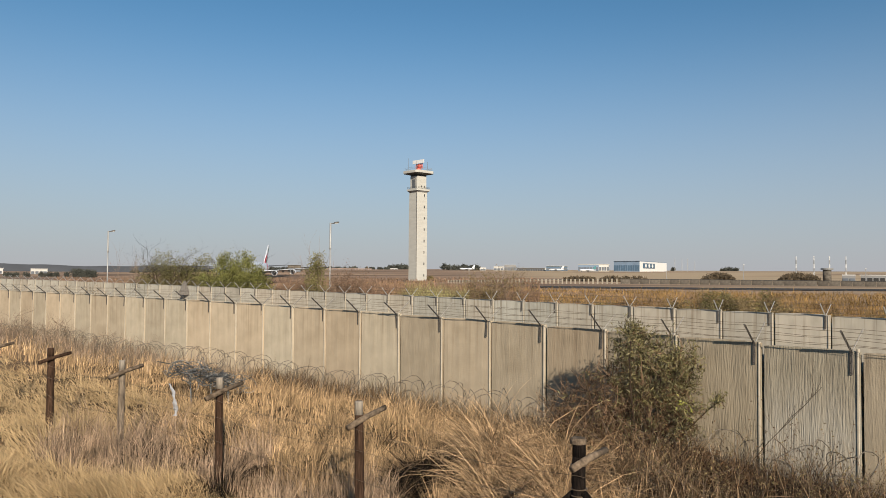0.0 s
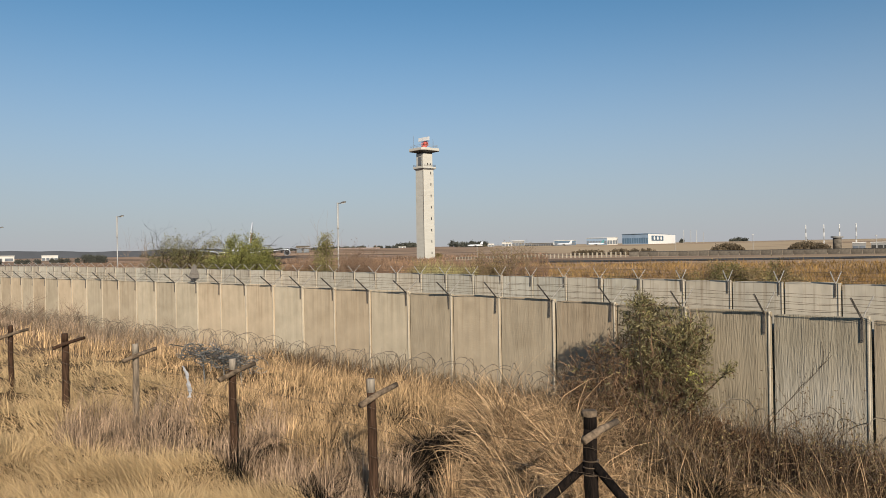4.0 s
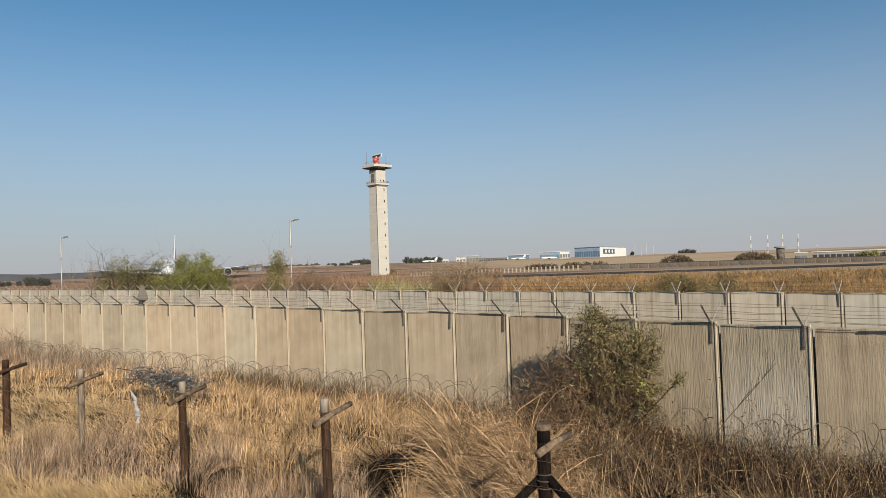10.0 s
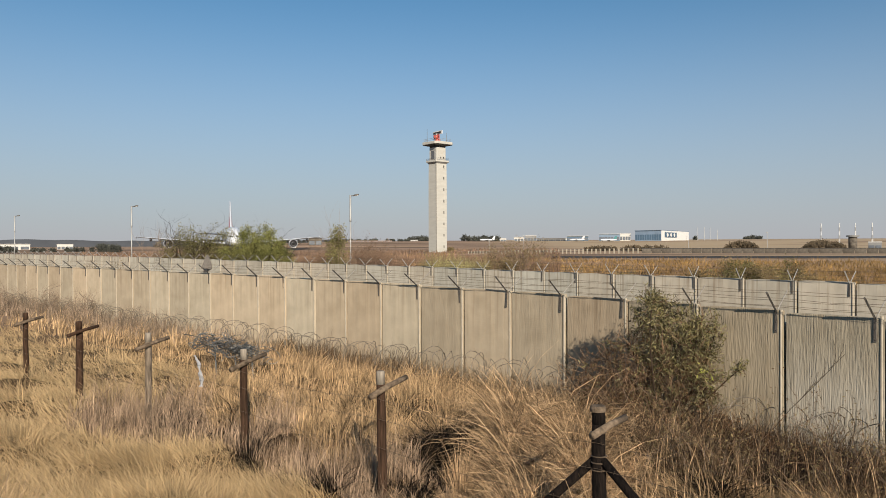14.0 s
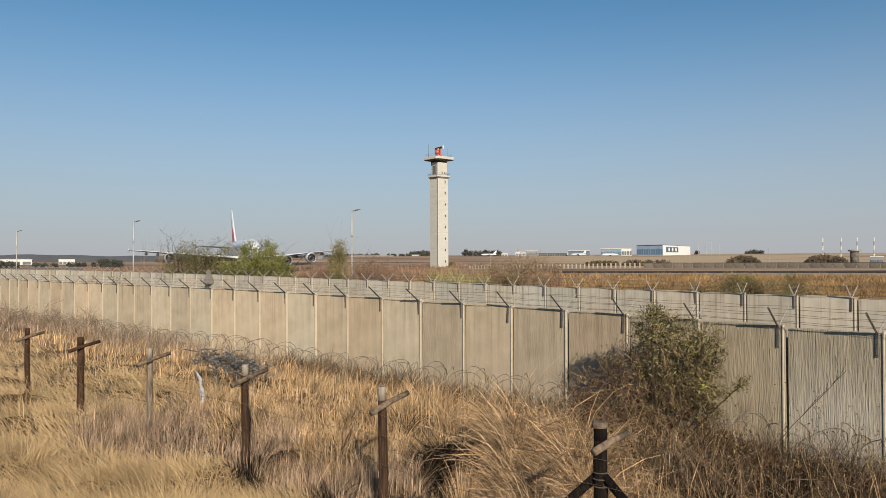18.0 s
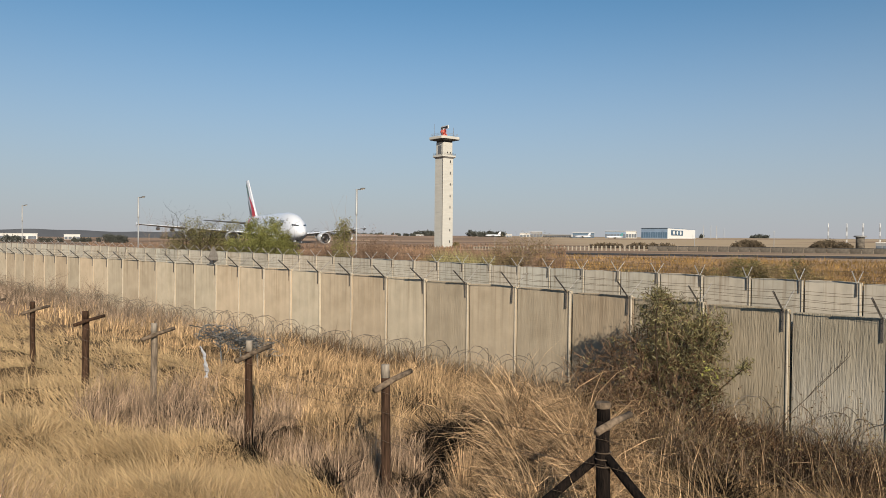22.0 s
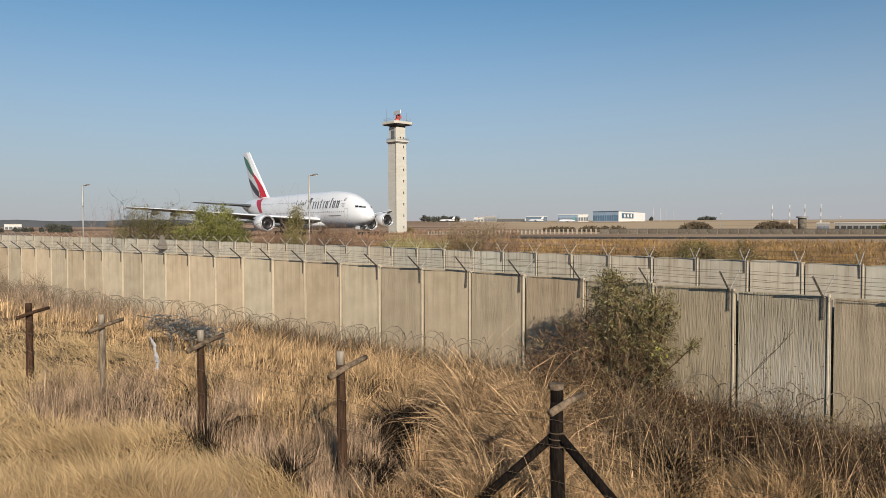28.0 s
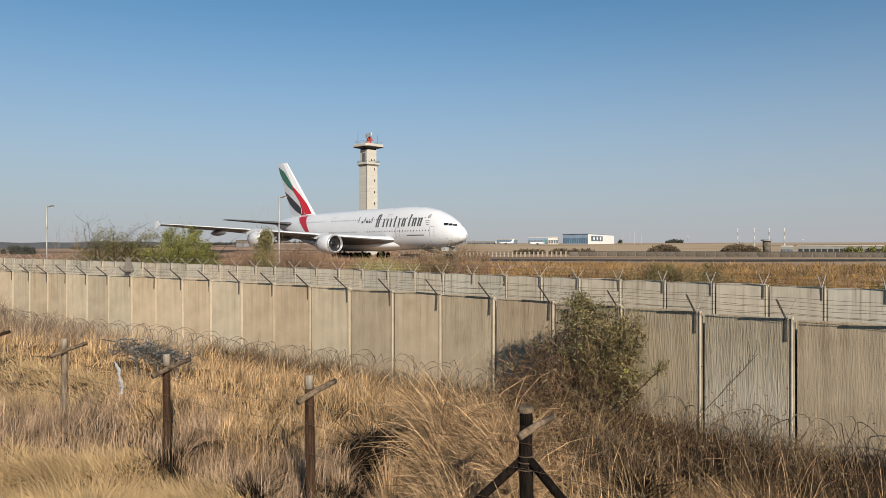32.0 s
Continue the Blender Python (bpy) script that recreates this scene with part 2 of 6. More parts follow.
M_THICKET = material("dark_thicket_stems", (0.060, 0.043, 0.031), 0.85, vary=0.4, scale=1.6, bump=0.0, island=0.6, translucent=0.05)
M_WALLSTALK = material("grey_reedy_stalks", (0.40, 0.30, 0.215), 0.85, vary=0.35, scale=2.2, bump=0.0, island=0.6, translucent=0.1)
M_ARMWOOD = material("bleached_arm_wood", (0.207, 0.154, 0.108), 0.9, vary=0.35, scale=5, stretch=(3, 3, 3), bump=0.8, bump_scale=14, obj=0.3)
M_GREYPOST = material("grey_wood", (0.224, 0.178, 0.133), 0.9, vary=0.35, scale=6, stretch=(6, 6, 0.6), bump=0.8, bump_scale=14)
M_STRAW_LONG = material("long_straw", (0.60, 0.41, 0.238), 0.7, vary=0.40, scale=3.5, bump=0.0, island=0.7, translucent=0.1)
M_STALK = material("brown_stalks", (0.53, 0.38, 0.26), 0.8, vary=0.40, scale=3.2, bump=0.0, island=0.6, translucent=0.12)
M_RUST_GRASS = material("russet_grass", (0.43, 0.270, 0.105), 0.8, vary=0.45, scale=0.35, bump=0.0, island=0.4, translucent=0.2)
M_AIRGRASS = material("dull_airfield_grass", (0.382, 0.261, 0.166), 0.85, vary=0.35, scale=0.2, bump=0.0, island=0.45, translucent=0.1)
M_TWIG = material("dead_twigs", (0.050, 0.034, 0.024), 0.9, vary=0.3, scale=4, bump=0.0, island=0.4)
M_LEAF = material("olive_leaf", (0.215, 0.187, 0.078), 0.6, vary=0.35, scale=3.0, bump=0.0, island=0.5, translucent=0.08)
M_LEAF_YOUNG = material("yellow_green_leaf", (0.382, 0.382, 0.083), 0.55, vary=0.2, scale=5, bump=0.0, island=0.3, translucent=0.3)
M_DEADTWIG = material("brown_dead_twigs", (0.215, 0.138, 0.087), 0.9, vary=0.45, scale=3.0, bump=0.0, island=0.65)
M_THATCH = material("matted_litter", (0.34, 0.225, 0.125), 0.85, vary=0.4, scale=2.2, bump=0.0, island=0.5, translucent=0.1)
M_LEAF_GREEN = material("fresh_leaf", (0.30, 0.30, 0.085), 0.6, vary=0.3, scale=0.6, bump=0.0, island=0.5, translucent=0.3)
M_LEAF_DRY = material("dry_leaf", (0.282, 0.216, 0.108), 0.8, vary=0.3, scale=0.6, bump=0.0, island=0.5, translucent=0.2)
M_LEAF_OLIVE = material("pale_olive_leaf", (0.27, 0.245, 0.10), 0.75, vary=0.3, scale=0.8, bump=0.0, island=0.5, translucent=0.25)
M_REED = material("yellow_green_reed", (0.42, 0.375, 0.175), 0.8, vary=0.3, scale=0.4, bump=0.0, island=0.45, translucent=0.2)
M_WEED = material("red_brown_weeds", (0.31, 0.20, 0.135), 0.85, vary=0.35, scale=0.05, bump=0.0, island=0.5, translucent=0.1)
M_LEAF_BROWN = material("dead_leaf", (0.158, 0.091, 0.046), 0.8, vary=0.3, scale=1.5, bump=0.0, island=0.5, translucent=0.15)
# near-black grass: the shade inside hollows and gaps is put into its colour
M_SHADE_BLACK = material("shade_black_grass", (0.009, 0.007, 0.005), 0.9, vary=0.3, scale=3, bump=0.0, island=0.5)
M_TREE_FAR = material("distant_foliage", (0.079, 0.083, 0.071), 0.9, vary=0.2, scale=0.1, bump=0.0, island=0.3)
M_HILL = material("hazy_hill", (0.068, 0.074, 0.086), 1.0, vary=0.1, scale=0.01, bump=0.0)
M_ASPHALT = material("asphalt", (0.071, 0.064, 0.058), 0.9, vary=0.25, scale=0.08, bump=0.2)
M_TOWER = material("tower_concrete", (0.442, 0.431, 0.393), 0.85, vary=0.05, scale=0.3, stretch=(1, 1, 4), bump=0.2, bump_scale=3)
M_DARK = material("dark_opening", (0.025, 0.025, 0.025), 0.6, bump=0.0)
M_RED = material("red_paint", (0.457, 0.083, 0.062), 0.5, vary=0.15, scale=2, bump=0.0)
M_WHITE = material("white_paint", (0.664, 0.664, 0.656), 0.4, vary=0.03, scale=1, bump=0.0)
M_SKIN = material("aircraft_white", (0.647, 0.672, 0.714), 0.25, vary=0.02, scale=0.2, bump=0.0)
# grey lowered in tone so the colour carries the shade under the wings
M_GREY = material("aircraft_grey_shaded", (0.100, 0.104, 0.110), 0.35, vary=0.05, scale=0.3, bump=0.0)
M_LIVERY_RED = material("livery_red", (0.432, 0.017, 0.025), 0.3, vary=0.03, bump=0.0)
M_LIVERY_GREEN = material("livery_green", (0.017, 0.133, 0.075), 0.3, vary=0.03, bump=0.0)
M_LIVERY_BLACK = material("livery_black", (0.017, 0.017, 0.025), 0.3, vary=0.03, bump=0.0)
M_MARK = material("livery_lettering", (0.083, 0.091, 0.095), 0.4, vary=0.05, bump=0.0)
M_FAN = material("fan_blades", (0.042, 0.042, 0.046), 0.35, 0.6, bump=0.0)
M_LIP = material("polished_lip", (0.622, 0.622, 0.631), 0.25, 0.7, vary=0.03, bump=0.0)
M_TYRE = material("tyre_rubber", (0.021, 0.021, 0.021), 0.9, bump=0.0)
M_EMBLEM = material("pale_grey_mark", (0.432, 0.44, 0.465), 0.4, bump=0.0)
M_SCRUB = material("grey_brown_scrub", (0.135, 0.105, 0.07), 0.9, vary=0.2, scale=0.3, bump=0.0, island=0.15)
M_FARGLASS = material("hazy_glass", (0.124, 0.141, 0.166), 0.3, vary=0.2, scale=0.2, bump=0.0)
M_PANE = material("cabin_window", (0.207, 0.216, 0.241), 0.2, bump=0.0)
M_PALISADE = material("dull_concrete", (0.332, 0.299, 0.241), 0.9, vary=0.2, scale=1, bump=0.2, obj=0.15)
M_GLASS = material("dark_glass", (0.017, 0.021, 0.025), 0.08, bump=0.0)
M_BLUE = material("blue_cladding", (0.065, 0.115, 0.175), 0.5, vary=0.1, scale=0.1, bump=0.0)
M_BLUEGREY = material("blue_grey_cladding", (0.166, 0.228, 0.315), 0.4, vary=0.15, scale=0.1, bump=0.0)
M_SHED = material("pale_cladding", (0.515, 0.506, 0.481), 0.6, vary=0.06, scale=0.1, bump=0.0)
M_BLOCKWALL = material("grey_blockwork", (0.141, 0.124, 0.104), 0.95, vary=0.3, scale=0.8, bump=0.3, obj=0.25)
M_SHEDGREY = material("grey_cladding", (0.216, 0.216, 0.216), 0.6, vary=0.1, scale=0.1, bump=0.0)
M_BRICKPALE = material("pinkish_brick", (0.36, 0.27, 0.225), 0.9, vary=0.2, scale=0.1, bump=0.0)
M_PLASTIC = material("white_plastic", (0.415, 0.415, 0.432), 0.35, vary=0.05, scale=20, bump=0.3)


# ---- mesh tools ----
class Build:
    """Collects faces; turns into one mesh."""

    def __init__(self):
        self.v, self.f = [], []

    def add(self, verts, faces):
        o = len(self.v)
        self.v += [tuple(p) for p in verts]
        self.f += [tuple(i + o for i in f) for f in faces]
        return self

    def box(self, x, y, z, sx, sy, sz, m=None, bevel=0.0):
        """A box by its centre and full sizes, its long edges chamfered if bevel."""
        b = bevel
        hx, hy, hz = sx / 2, sy / 2, sz / 2
        if b:
            ring = [(-hx + b, -hy), (hx - b, -hy), (hx, -hy + b), (hx, hy - b), (hx - b, hy), (-hx + b, hy), (-hx, hy - b), (-hx, -hy + b)]
        else:
            ring = [(-hx, -hy), (hx, -hy), (hx, hy), (-hx, hy)]
        k = len(ring)
        vs = [Vector((px + x, py + y, z + s * hz)) for s in (-1, 1) for px, py in ring]
        if m is not None:
            vs = [m @ p for p in vs]
        fs = [tuple(range(k - 1, -1, -1)), tuple(range(k, 2 * k))] + [(i, (i + 1) % k, (i + 1) % k + k, i + k) for i in range(k)]
        return self.add(vs, fs)

    def tube(self, pts, r0, r1=None, n=5, cap=True):
        r1 = r0 if r1 is None else r1
        pts = [Vector(p) for p in pts]
        vs, fs = [], []
        for i, p in enumerate(pts):
            d = (pts[min(i + 1, len(pts) - 1)] - pts[max(i - 1, 0)]).normalized()
            a = d.cross(Vector((0, 0, 1)) if abs(d.z) < 0.9 else Vector((1, 0, 0))).normalized()
            b = d.cross(a)
            r = r0 + (r1 - r0) * i / max(1, len(pts) - 1)
            vs += [p + (a * math.cos(2 * math.pi * k / n) + b * math.sin(2 * math.pi * k / n)) * r for k in range(n)]
        for i in range(len(pts) - 1):
            fs += [(i * n + k, i * n + (k + 1) % n, (i + 1) * n + (k + 1) % n, (i + 1) * n + k) for k in range(n)]
        if cap:
            fs += [tuple(range(n - 1, -1, -1)), tuple(range((len(pts) - 1) * n, len(pts) * n))]
        return self.add(vs, fs)

    def lathe(self, rings, n=20, m=None, cap=True):
        """rings: (radius, height) along z."""
        vs = [Vector((r * math.cos(2 * math.pi * k / n), r * math.sin(2 * math.pi * k / n), h)) for r, h in rings for k in range(n)]
        if m is not None:
            vs = [m @ p for p in vs]
        fs = [(i * n + k, i * n + (k + 1) % n, (i + 1) * n + (k + 1) % n, (i + 1) * n + k) for i in range(len(rings) - 1) for k in range(n)]
        if cap:
            fs += [tuple(range(n - 1, -1, -1)), tuple(range((len(rings) - 1) * n, len(rings) * n))]
        return self.add(vs, fs)

    def mesh(self, name, mat, smooth=False):
        me = bpy.data.meshes.new(name)
        me.from_pydata(self.v, [], self.f)
        me.materials.append(mat)
        if smooth:
            me.shade_smooth()
        return me


def part(name, b, mat, parent=None, label="", smooth=False, at=None):
    """One mesh object from a Build or a mesh, under its thing."""
    me = b if isinstance(b, bpy.types.Mesh) else b.mesh(name, mat, smooth)
    ob = new(name, me)
    if parent is not None:
        ob.parent = parent
    if at is not None:
        ob.matrix_basis = at
    if label:
        ob["label"] = label
    return ob


def raw_mesh(name, verts, faces_tri, mat):
    """Fast mesh from numpy arrays of points and triangles."""
    me = bpy.data.meshes.new(name)
    nv, nf = len(verts), len(faces_tri)
    me.vertices.add(nv)
    me.vertices.foreach_set("co", np.ascontiguousarray(verts, dtype=np.float32).ravel())
    me.loops.add(nf * 3)
    me.loops.foreach_set("vertex_index", np.ascontiguousarray(faces_tri, dtype=np.int32).ravel())
    me.polygons.add(nf)
    me.polygons.foreach_set("loop_start", np.arange(0, nf * 3, 3, dtype=np.int32))
    me.update(calc_edges=True)
    me.materials.append(mat)
    return me


def smooth01(a, b, x):
    t = np.clip((x - a) / (b - a), 0, 1)
    return t * t * (3 - 2 * t)


# ---- plan ----
ACROSS = Vector((-0.675, -0.737, 0))      # from the walls towards the camera
FENCE_0, FENCE_STEP = Vector((-7.364, 15.06, 0)), Vector((2.212, -2.026, 0))


def ground_z(x, y):
    """Height of the ground: flat verge, a bank under the camera, the airfield a little higher, a far rise."""
    x, y = np.asarray(x, float), np.asarray(y, float)
    r = np.hypot(x, y)
    az = np.degrees(np.arctan2(x, y))
    q = (x + 0.73) * -0.675 + (y - 8.98) * -0.737
    z = 0.6 * smooth01(1.5, 6.4, q)
    z = z + 0.8 * smooth01(35, 110, r) * smooth01(0, -20, q)
    z = z - (0.6 * smooth01(135, 205, r) + 0.35 * smooth01(205, 390, r)) * smooth01(3, -5, az)
    el = -0.06 + 0.39 * smooth01(-24, -5, az) * (1 - smooth01(120, 160, np.abs(az)))
    far = EYE + np.tan(np.radians(el)) * np.minimum(r, 1000) + np.tan(np.radians(0.55)) * np.clip(r - 1000, 0, 500) * smooth01(-20, 5, az)
    return z + (far - z) * smooth01(540, 920, r)


def soft_noise(x, y, s, seed=0.0):
    return 0.5 + 0.25 * (np.sin(x * s + seed + 1.7 * np.sin(y * s * 0.8 + seed)) + np.sin(y * s * 1.3 + 2 * seed + 1.3 * np.sin(x * s * 0.6)))


def verge_z(x, y):
    """Ground with the humps of the matted grass near the fence."""
    x, y = np.asarray(x, float), np.asarray(y, float)
    m = 0.34 * (soft_noise(x, y, 1.7, 1.0) - 0.5) + 0.22 * (soft_noise(x, y, 3.9, 2.5) - 0.5)
    q = (x + 0.73) * -0.675 + (y - 8.98) * -0.737
    return ground_z(x, y) + m * (1 - smooth01(16, 45, np.hypot(x, y))) * smooth01(-6.4, -5.0, q) * (1 - smooth01(3.6, 6.0, q))


def build_ground():
    radii = np.concatenate([[0.0], np.geomspace(1.5, 4, 6), np.geomspace(4.15, 30, 120), np.geomspace(31, 60, 20), np.geomspace(64, 4700, 70)])
    n = 320
    ang = np.linspace(0, 2 * np.pi, n, endpoint=False)
    xs, ys = np.outer(radii[1:], np.sin(ang)).ravel(), np.outer(radii[1:], np.cos(ang)).ravel()
    zs = verge_z(xs, ys)
    v = np.concatenate([[[0, 0, float(ground_z(0, 0))]], np.stack([xs, ys, zs], 1)])
    k = np.arange(n)
    tri = [np.stack([np.zeros(n, int), 1 + (k + 1) % n, 1 + k], 1)]
    for i in range(len(radii) - 2):
        a, b = 1 + i * n + k, 1 + i * n + (k + 1) % n
        tri += [np.stack([a, b, b + n], 1), np.stack([a, b + n, a + n], 1)]
    me = raw_mesh("ground", v, np.concatenate(tri)[:, ::-1], M_GROUND)
    me.shade_smooth()
    return tagged(new("ground", me), "dry straw-coloured grassland rising gently to the horizon", "ground", kind="structure")


build_ground()


def gz(x, y):
    return float(ground_z(x, y))


def vz(x, y):
    return float(verge_z(x, y))


TAXI = [(-125, 640), (-120, 540), (-113, 450), (-104, 380), (-88, 310), (-66, 255), (-40, 212), (-12, 177), (20, 152), (62, 139), (120, 138), (250, 150), (520, 185)]


def build_taxiway():
    b = Build()
    vs = []
    for i, p in enumerate(TAXI):
        a, c = Vector(TAXI[max(0, i - 1)]), Vector(TAXI[min(len(TAXI) - 1, i + 1)])
        d = (c - a).normalized()
        nrm = Vector((-d.y, d.x))
        for w in (-11.5, 11.5):
            x, y = p[0] + nrm.x * w, p[1] + nrm.y * w
            vs.append((x, y, gz(x, y) + 0.08))
    b.add(vs, [(2 * i + 1, 2 * i, 2 * i + 2, 2 * i + 3) for i in range(len(TAXI) - 1)])
    tagged(part("road", b, M_ASPHALT), "dark asphalt taxiway curving across the airfield", "road", kind="structure")


build_taxiway()


# ---- the two precast walls ----
def wall_line(x0, y0, a, b, c, first, last):
    """Post places: panels of 1.5 m whose heading bends slowly from post to post."""
    idx = np.arange(first, last + 1)
    u = np.clip(idx, -3, 28) / 10
    th = a + b * u + c * u * u
    x, y = np.cumsum(np.sin(th)), np.cumsum(np.cos(th))
    k = int(np.where(idx == 0)[0][0])
    return idx, (x - x[k] + x0) * 1.5, (y - y[k] + y0) * 1.5


def panel_mesh(name, width, height, mat):
    """A precast slab with ribs, worn upper corners and a rebated edge."""
    b = Build()
    n = 12
    front = []
    rng = random.Random(5)
    for i in range(n + 1):
        u = i / n
        d = -0.028 - 0.002 * math.sin(i * 2.1) - rng.uniform(0, 0.0025)
        top = height - 0.02 * (abs(u - 0.5) * 2) ** 6 - rng.uniform(0, 0.006)
        front.append((u * width - width / 2, d, top))
    vs = []
    for x, d, top in front:
        vs += [(x, d, -0.3), (x, d, top - 0.012), (x, d + 0.012, top), (x, 0.045, top), (x, 0.045, -0.3)]
    fs = []
    for i in range(n):
        for k in range(4):
            a = i * 5 + k
            fs.append((a, a + 5, a + 6, a + 1))
    e = n * 5
    fs += [(0, 1, 2, 3, 4), (e + 4, e + 3, e + 2, e + 1, e)]
    b.add(vs, fs)
    return b.mesh(name, mat)


def build_wall(name, label, line, top_of, mat_panels, grey, lean, mat_arms):
    idx, xs, ys = line
    wall = tagged(new(name), label, "wall", kind="structure")
    slabs = [panel_mesh("panel_tall", 1.452, 2.2, m) for m in mat_panels]
    post = Build()
    post.box(-0.050, -0.020, 1.0, 0.036, 0.06, 2.6, bevel=0.008)
    post.box(-0.054, 0.135, 0.90, 0.04, 0.26, 2.36)
    post.box(0.075, 0.18, 0.90, 0.04, 0.17, 2.36)
    post.box(0.03, 0.28, 0.85, 0.30, 0.03, 2.26, bevel=0.006)
    post = post.mesh("post", M_POST)
    plate = Build().box(0, -0.036, -0.19, 0.036, 0.012, 0.38, bevel=0.003)
    plate.box(-0.015, -0.046, -0.19, 0.008, 0.014, 0.38)
    for z in (-0.08, -0.2, -0.34):
        plate.tube([(0.008, -0.04, z), (0.008, -0.062, z)], 0.008, n=6)
    plate = plate.mesh("bracket", M_STEEL)
    arms = []
    for s, m in zip((-1, 1), mat_arms):
        a = Build()
        p, q = Vector((0, -0.045 if s < 0 else 0.0, -0.02)), Vector((0, s * lean, 0.30))
        a.tube([p, q], 0.019 if s < 0 else 0.011, n=4)
        arms.append((a.mesh("arm", m), p, q))
    rng = random.Random(len(idx))
    tops = []
    for i in range(len(idx)):
        j = min(i + 1, len(idx) - 1)
        k = max(i - 1, 0)
        th = math.atan2(ys[j] - ys[k], xs[j] - xs[k]) + math.pi      # along the wall to the right
        z = top_of(idx[i])
        m = Matrix.Translation((xs[i], ys[i], z - 2.2)) @ Matrix.Rotation(th, 4, "Z")
        part("post", post, None, wall, at=m @ pose(0.03, 0, -0.1 + rng.uniform(-0.01, 0.02), 0, rng.uniform(-0.3, 0.3), 0))
        ba = Matrix.Translation((xs[i], ys[i], z)) @ Matrix.Rotation(th, 4, "Z") @ pose(-0.10, 0, 0, rng.uniform(-3, 3), 0, rng.uniform(-4, 4))
        br = part("bracket", plate, None, wall, at=ba)
        for me, p, q in arms:
            part("arm", me, None, br)
        tops.append(ba)
        if i + 1 < len(idx):
            th2 = math.atan2(ys[i + 1] - ys[i], xs[i + 1] - xs[i]) + math.pi
            zc = (z + top_of(idx[i + 1])) / 2
            gap = rng.choice((-0.002, 0.0, 0.006, 0.01))
            pm = Matrix.Translation(((xs[i] + xs[i + 1]) / 2, (ys[i] + ys[i + 1]) / 2, zc - 2.2)) @ Matrix.Rotation(th2, 4, "Z")
            part("panel", slabs[grey.get(int(idx[i]), 0)], None, wall, at=pm @ pose(gap + 0.03, 0, rng.uniform(-0.02, 0.012), 0, rng.uniform(-0.25, 0.25), rng.uniform(-0.4, 0.4)))
    for s, (me, p, q) in zip((-1, 1), arms):
        for f in (0.25, 0.6, 0.97):
            pts = []
            for i, ba in enumerate(tops):
                pts.append(ba @ p.lerp(q, f))
                if i + 1 < len(tops):
                    mid = (ba @ p.lerp(q, f) + tops[i + 1] @ p.lerp(q, f)) / 2
                    pts.append(mid + Vector((0, 0, rng.uniform(-0.03, -0.005))))
            b = Build().tube(pts, 0.0035, n=3)
            part("wire_strand", b, M_WIRE, wall, "thin barbed wire")
    return wall


NEAR = wall_line(4.406, 7.4225, -0.7079, -0.1227, 0.0307, -4, 52)
FAR = wall_line(7.302, 13.179, -0.743, -0.0219, -0.0038, -5, 96)
# near arms: front one's shade and back one's sunlight put into two steel tones
build_wall("wall_near", "precast ribbed concrete security wall with barbed wire arms", NEAR,
           lambda i: EYE - 1.5 * (0.62 + 0.11 * max(0, 1 - max(i, -2) / 12.0) ** 1.3), (M_PANEL, M_PANEL_GREY, M_PANEL_MID, M_PANEL_LIGHT), {-4: 1, -3: 1, -2: 1, -1: 2, 0: 3, 1: 1, 2: 1, 3: 2, 4: 2, 6: 2}, 0.42, (M_STEEL, M_STEEL_PLATE))
build_wall("wall_far", "pale precast concrete inner wall with forked wire arms", FAR,
           lambda i: EYE - 1.5 * (0.675 - 0.0063 * min(max(i, -2), 38)), (M_PANEL_FAR,), {}, 0.36, (M_STEEL_LIGHT, M_STEEL_LIGHT))


# ---- control tower with turning radar ----
TOWER = Vector((290 * math.sin(radians(-0.358)), 290 * math.cos(radians(-0.358)), 0.8))


def square_rings(b, rings, cut=0.12):
    """Stacked squares with cut corners: (half side, height)."""
    pts = []
    for h, z in rings:
        c = h * cut
        pts += [(h - c, -h, z), (h, -h + c, z), (h, h - c, z), (h - c, h, z), (-h + c, h, z), (-h, h - c, z), (-h, -h + c, z), (-h + c, -h, z)]
    fs = [(i * 8 + k, i * 8 + (k + 1) % 8, (i + 1) * 8 + (k + 1) % 8, (i + 1) * 8 + k) for i in range(len(rings) - 1) for k in range(8)]
    fs += [tuple(range(7, -1, -1)), tuple(range((len(rings) - 1) * 8, len(rings) * 8))]
    b.add(pts, fs)
    return b


